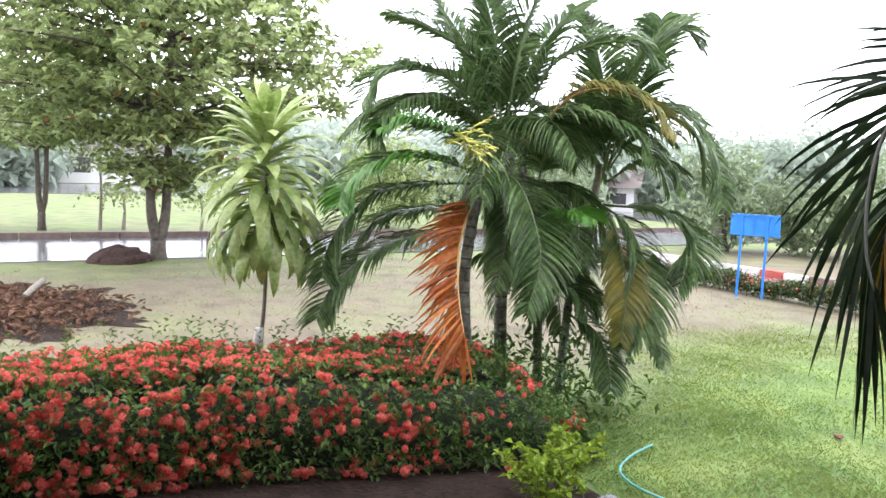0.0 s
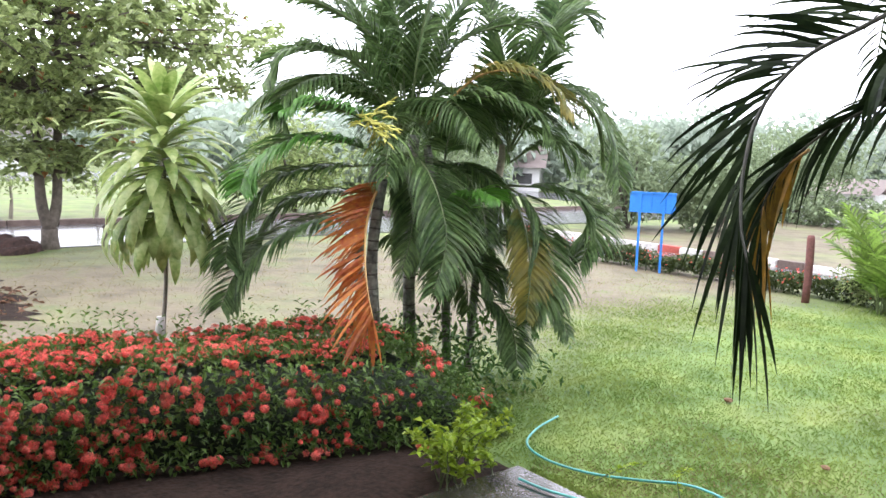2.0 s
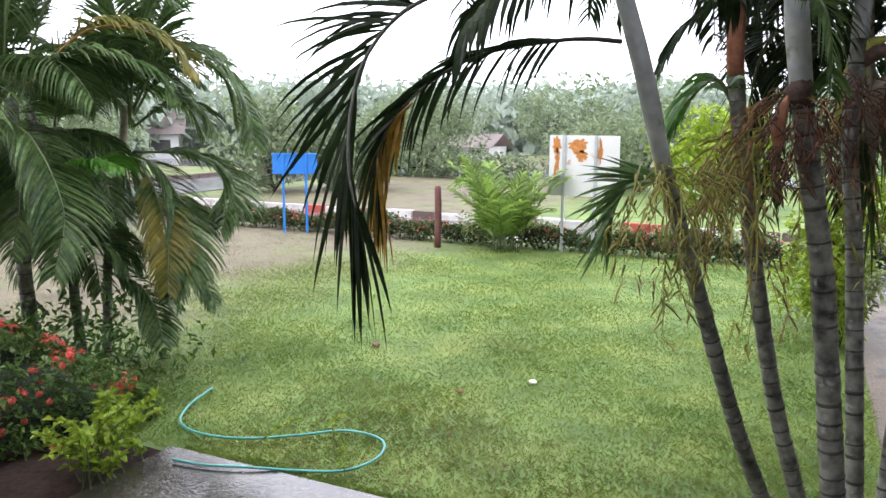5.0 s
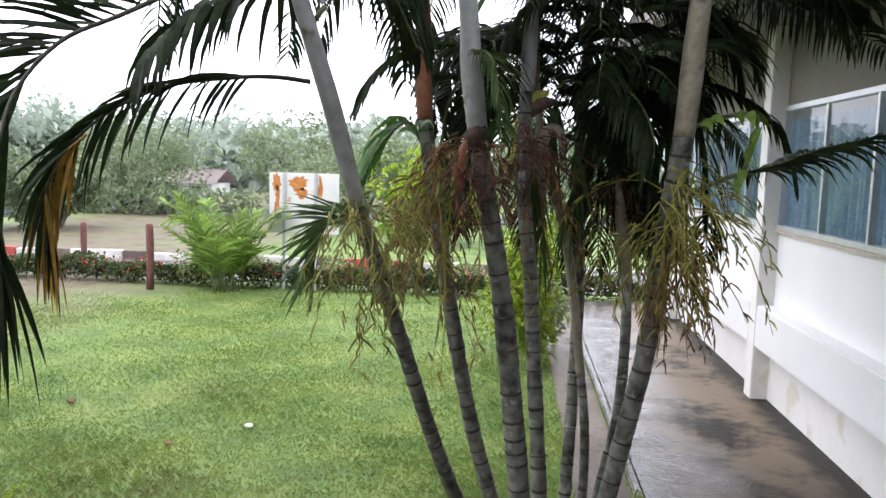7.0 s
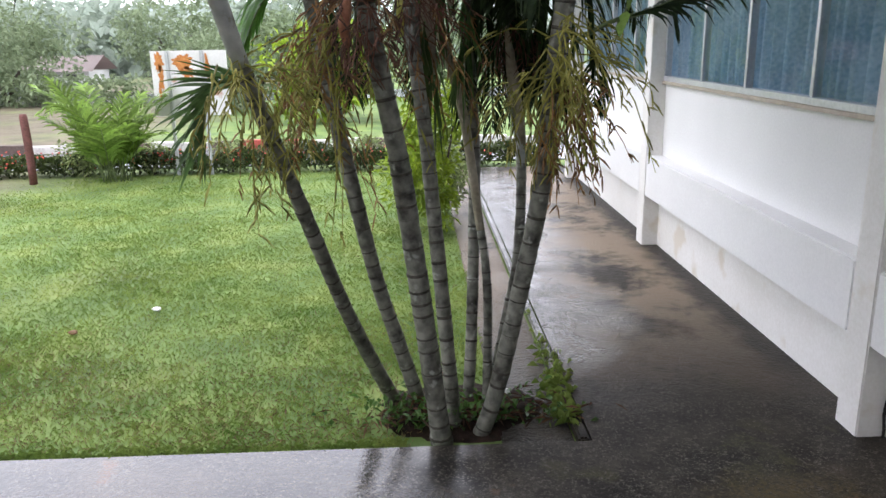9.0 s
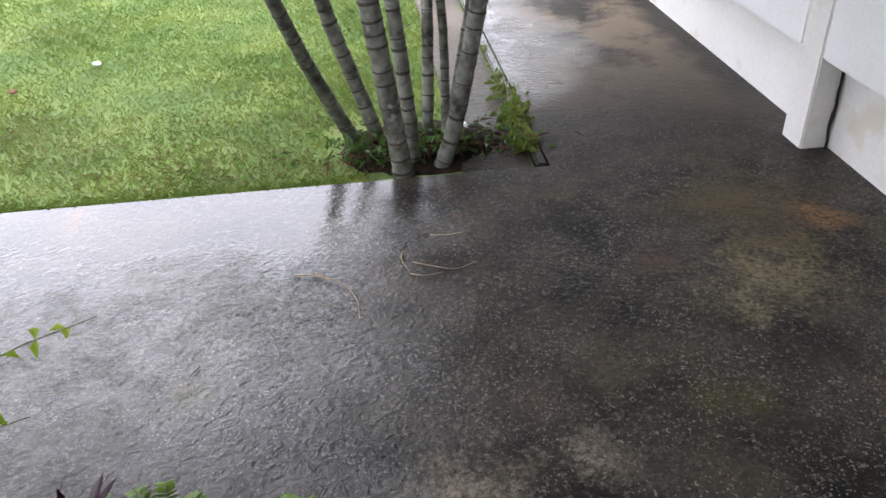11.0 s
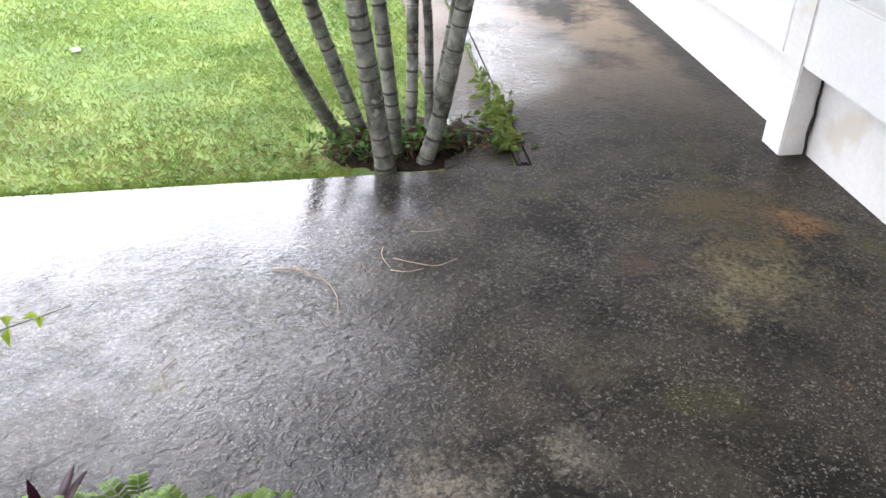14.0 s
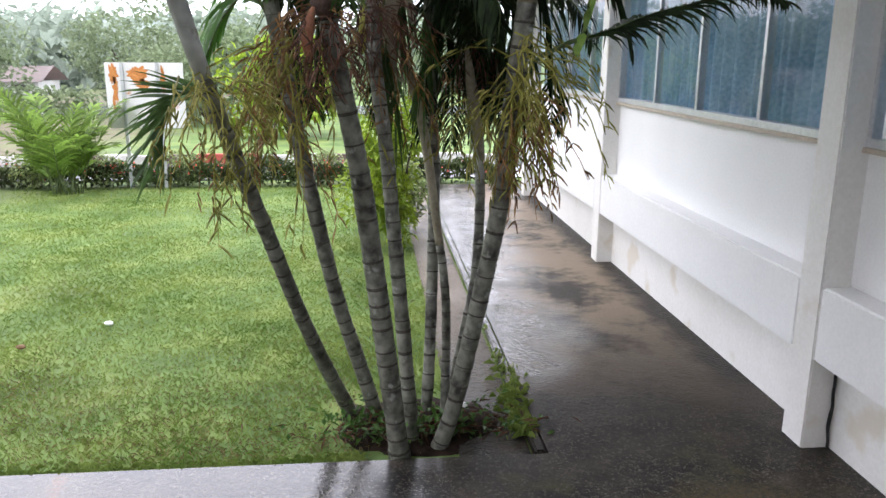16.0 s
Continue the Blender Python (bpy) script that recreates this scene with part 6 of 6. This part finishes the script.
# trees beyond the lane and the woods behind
for k, (x, y, h, r, mat) in enumerate(((-16.2, 20.5, 2.2, 2.0, HAZED_LEAF), (-14.2, 22.5, 1.7, 1.6, HAZED_LEAF), (-22, 17, 2.6, 2.4, HAZED_LEAF), (-25, 13, 2.6, 2.4, TREE_LEAF), (-26.5, 20, 3.4, 3.2, HAZED_LEAF), (-15.5, 30, 2.6, 2.6, HAZED_LEAF), (-10.5, 36, 3.0, 3.0, HAZED_LEAF), (-5.5, 26, 2.4, 2.4, HAZED_LEAF), (-2.5, 22, 1.9, 1.9, SHRUB_LIME), (0.6, 30, 3.0, 3.0, HAZED_LEAF), (-19.5, 36, 3.0, 3.0, HAZED_LEAF))):
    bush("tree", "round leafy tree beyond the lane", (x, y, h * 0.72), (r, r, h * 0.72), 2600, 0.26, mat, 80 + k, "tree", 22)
bm_hedge = np.random.default_rng(77)
n = 2500
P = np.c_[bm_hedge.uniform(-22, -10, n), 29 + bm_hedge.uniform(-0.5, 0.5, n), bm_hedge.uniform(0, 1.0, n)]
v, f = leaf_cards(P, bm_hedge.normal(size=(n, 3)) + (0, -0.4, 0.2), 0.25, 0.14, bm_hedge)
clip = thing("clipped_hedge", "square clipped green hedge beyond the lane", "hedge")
mesh_part("foliage", v, f, HAZED_LEAF, clip)

woods = thing("far_woods", "belt of green trees with haze in their leaf colour", "woods", kind="stuff")
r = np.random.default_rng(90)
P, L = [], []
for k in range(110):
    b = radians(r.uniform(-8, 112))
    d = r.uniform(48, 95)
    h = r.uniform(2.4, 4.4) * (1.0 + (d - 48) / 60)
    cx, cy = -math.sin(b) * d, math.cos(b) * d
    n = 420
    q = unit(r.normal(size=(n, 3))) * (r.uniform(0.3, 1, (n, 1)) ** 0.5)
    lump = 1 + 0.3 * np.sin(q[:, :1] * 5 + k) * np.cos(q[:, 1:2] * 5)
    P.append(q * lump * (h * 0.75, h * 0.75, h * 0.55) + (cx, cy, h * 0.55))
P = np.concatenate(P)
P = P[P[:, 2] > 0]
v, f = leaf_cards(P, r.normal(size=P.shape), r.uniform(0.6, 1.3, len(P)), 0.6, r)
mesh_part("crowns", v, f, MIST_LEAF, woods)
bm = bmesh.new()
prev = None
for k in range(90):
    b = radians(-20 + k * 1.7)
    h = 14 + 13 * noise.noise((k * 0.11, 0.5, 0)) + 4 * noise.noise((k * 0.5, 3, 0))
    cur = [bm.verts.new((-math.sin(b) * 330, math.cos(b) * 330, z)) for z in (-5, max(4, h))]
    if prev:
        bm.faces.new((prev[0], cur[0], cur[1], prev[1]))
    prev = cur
tagged(part("backdrop", bm, HILL), "low hills on the horizon with haze in their colour", "backdrop", kind="structure")


def low_house(at, size, roof, label, rz=0, windows=5):
    """A long low house with a pitched roof and a row of openings."""
    ob = thing("house", label, "house", at=at)
    ob.rotation_euler[2] = radians(rz)
    w, d, h = size
    part("wall", box((-w / 2, -d / 2, -0.1), (w / 2, d / 2, h)), PALE_WALL, ob)
    bm = bmesh.new()
    q = [bm.verts.new(c) for c in ((-w / 2 - 0.4, -d / 2 - 0.5, h), (w / 2 + 0.4, -d / 2 - 0.5, h), (w / 2 + 0.4, 0, h + d * 0.28), (-w / 2 - 0.4, 0, h + d * 0.28), (-w / 2 - 0.4, d / 2 + 0.5, h), (w / 2 + 0.4, d / 2 + 0.5, h))]
    bm.faces.new((q[0], q[1], q[2], q[3]))
    bm.faces.new((q[3], q[2], q[5], q[4]))
    bmesh.ops.solidify(bm, geom=bm.faces[:], thickness=0.12)
    part("roof", bm, roof, ob)
    # dark panels on a solid wall; the rooms' shade is put into their colour
    for k in range(windows):
        x = -w / 2 + w * (k + 0.5) / windows
        part("opening", box((x - w / windows * 0.3, -d / 2 - 0.02, h * 0.3), (x + w / windows * 0.3, -d / 2 + 0.05, h * 0.75)), DARK_OPENING, ob)


low_house((-68, 6, 0), (16, 8, 2.6), ROOF, "long pale low house across the far road", 90, 6)
low_house((-70, 27, 0), (14, 8, 2.6), ROOF, "pale house with dark openings across the road", 90, 5)
low_house((-39, 35, 0), (7, 5, 1.5), HAZED_RED_ROOF, "small house with a red tiled roof among trees", 40, 3)
low_house((-20.5, 47, 0), (3.6, 3, 0.7), HAZED_RED_ROOF, "low red-roofed shelter by the cross road", 0, 2)
v, f = tube([Vector((-17.6, 32, -0.1)), Vector((-17.6, 32, 3.1))], 0.08, 8)
tagged(mesh_part("lamp_post", v, f, GREY_POST), "pale grey post by the cross road", "post")

# ---- lawn grass ----
rng = np.random.default_rng(1)


def grass(name, n, xr, yr, high, mat, label, thin=None):
    x, y = rng.uniform(*xr, n), rng.uniform(yr[0], yr[1], n)
    if thin is not None:
        keep = rng.uniform(size=n) < thin(x, y)
        x, y = x[keep], y[keep]
    n = len(x)
    patch = 0.75 + 0.35 * np.sin(x * 2.3 + 1.7 * np.sin(y * 1.1)) * np.cos(y * 1.9 + np.sin(x * 0.8))
    P = np.c_[x, y, np.full(n, -0.025)]
    D = rng.normal(size=(n, 3)) * (0.55, 0.55, 0.1) + (0, 0, 1)
    v, f = leaf_cards(P, D, rng.uniform(0.5, 1.2, n) * high * patch + 0.02, rng.uniform(0.004, 0.008, n), rng, fold=0.1, droop=0.25)
    ob = thing(name, label, "grass", kind="stuff")
    mesh_part("blades", v, f, mat, ob)


def fade(x, y):
    soft = 0.5 + 0.5 * np.sin(x * 1.1 + 0.7 * np.sin(y * 0.9)) * np.sin(y * 0.8 + 0.4 * x)
    near = np.clip(1.15 - (y - 4) * 0.085, 0.35, 1)
    west = np.clip((x + 7.6 + 2.2 * soft - 0.12 * (y - 4)) / 2.2, 0.03, 1)
    return near * west * (0.55 + 0.45 * soft) * (1 - ((x > -0.55) & (y < 4.70)))


grass("grass", 250000, (-9.5, 0.2), (3.86, 13.2), 0.05, GRASS, "short wet green grass of the lawn", fade)
grass("grass", 5000, (-7, 0.2), (3.86, 12), 0.045, DRY_GRASS, "straw-coloured dry blades in the lawn", lambda x, y: np.clip(np.sin(x * 2.9 + 2) * np.sin(y * 2.3) + 0.3, 0.05, 1))
grass("grass", 22000, (-18, -6), (-3, 13), 0.05, DRY_GRASS, "sparse dry grass on bare earth", lambda x, y: np.clip((-6 - x) / 2.0, 0, 0.8))

grass("grass", 9000, (-4.2, -0.3), (3.86, 6.2), 0.045, DRY_GRASS, "straw-coloured blades by the slab", lambda x, y: np.clip(1.2 - (y - 3.9) * 0.5, 0.05, 1))

# ragged edge of the lawn over the slab, with straw and bare spots
n = 5200
x = rng.uniform(-4.1, -0.35, n)
lump = 0.5 + 0.5 * np.sin(x * 7 + 2 * np.sin(x * 3.1))
P = np.c_[x, 3.845 + np.abs(rng.normal(0, 0.05, n)), np.full(n, 0.0)]
keep = rng.uniform(size=n) < 0.35 + 0.65 * lump
P = P[keep]
v, f = leaf_cards(P, rng.normal(size=P.shape) * (0.6, 0.4, 0.1) + (0, -0.45, 0.8), rng.uniform(0.03, 0.085, len(P)), 0.007, rng, droop=0.5)
edge_grass = thing("grass", "ragged grass hanging over the slab's edge", "grass", kind="stuff")
mesh_part("blades", v, f, GRASS, edge_grass)
n = 1300
c = np.array([(rng.uniform(-3.6, -0.3), 3.95 + 1.1 * rng.random() ** 2) for k in range(30)])
k = rng.integers(0, 30, n)
P = np.c_[c[k] + rng.normal(0, 0.13, (n, 2)) * (1.6, 0.8), rng.uniform(0.0, 0.015, n)]
P = P[P[:, 1] > 3.86]
v, f = leaf_cards(P, rng.normal(size=P.shape) * (1, 1, 0.25), rng.uniform(0.015, 0.045, len(P)), 0.007, rng)
straw = thing("dead_leaves", "scattered straw and brown leaf bits on the lawn", "litter", kind="stuff")
mesh_part("bits", v, f, STRAW, straw)
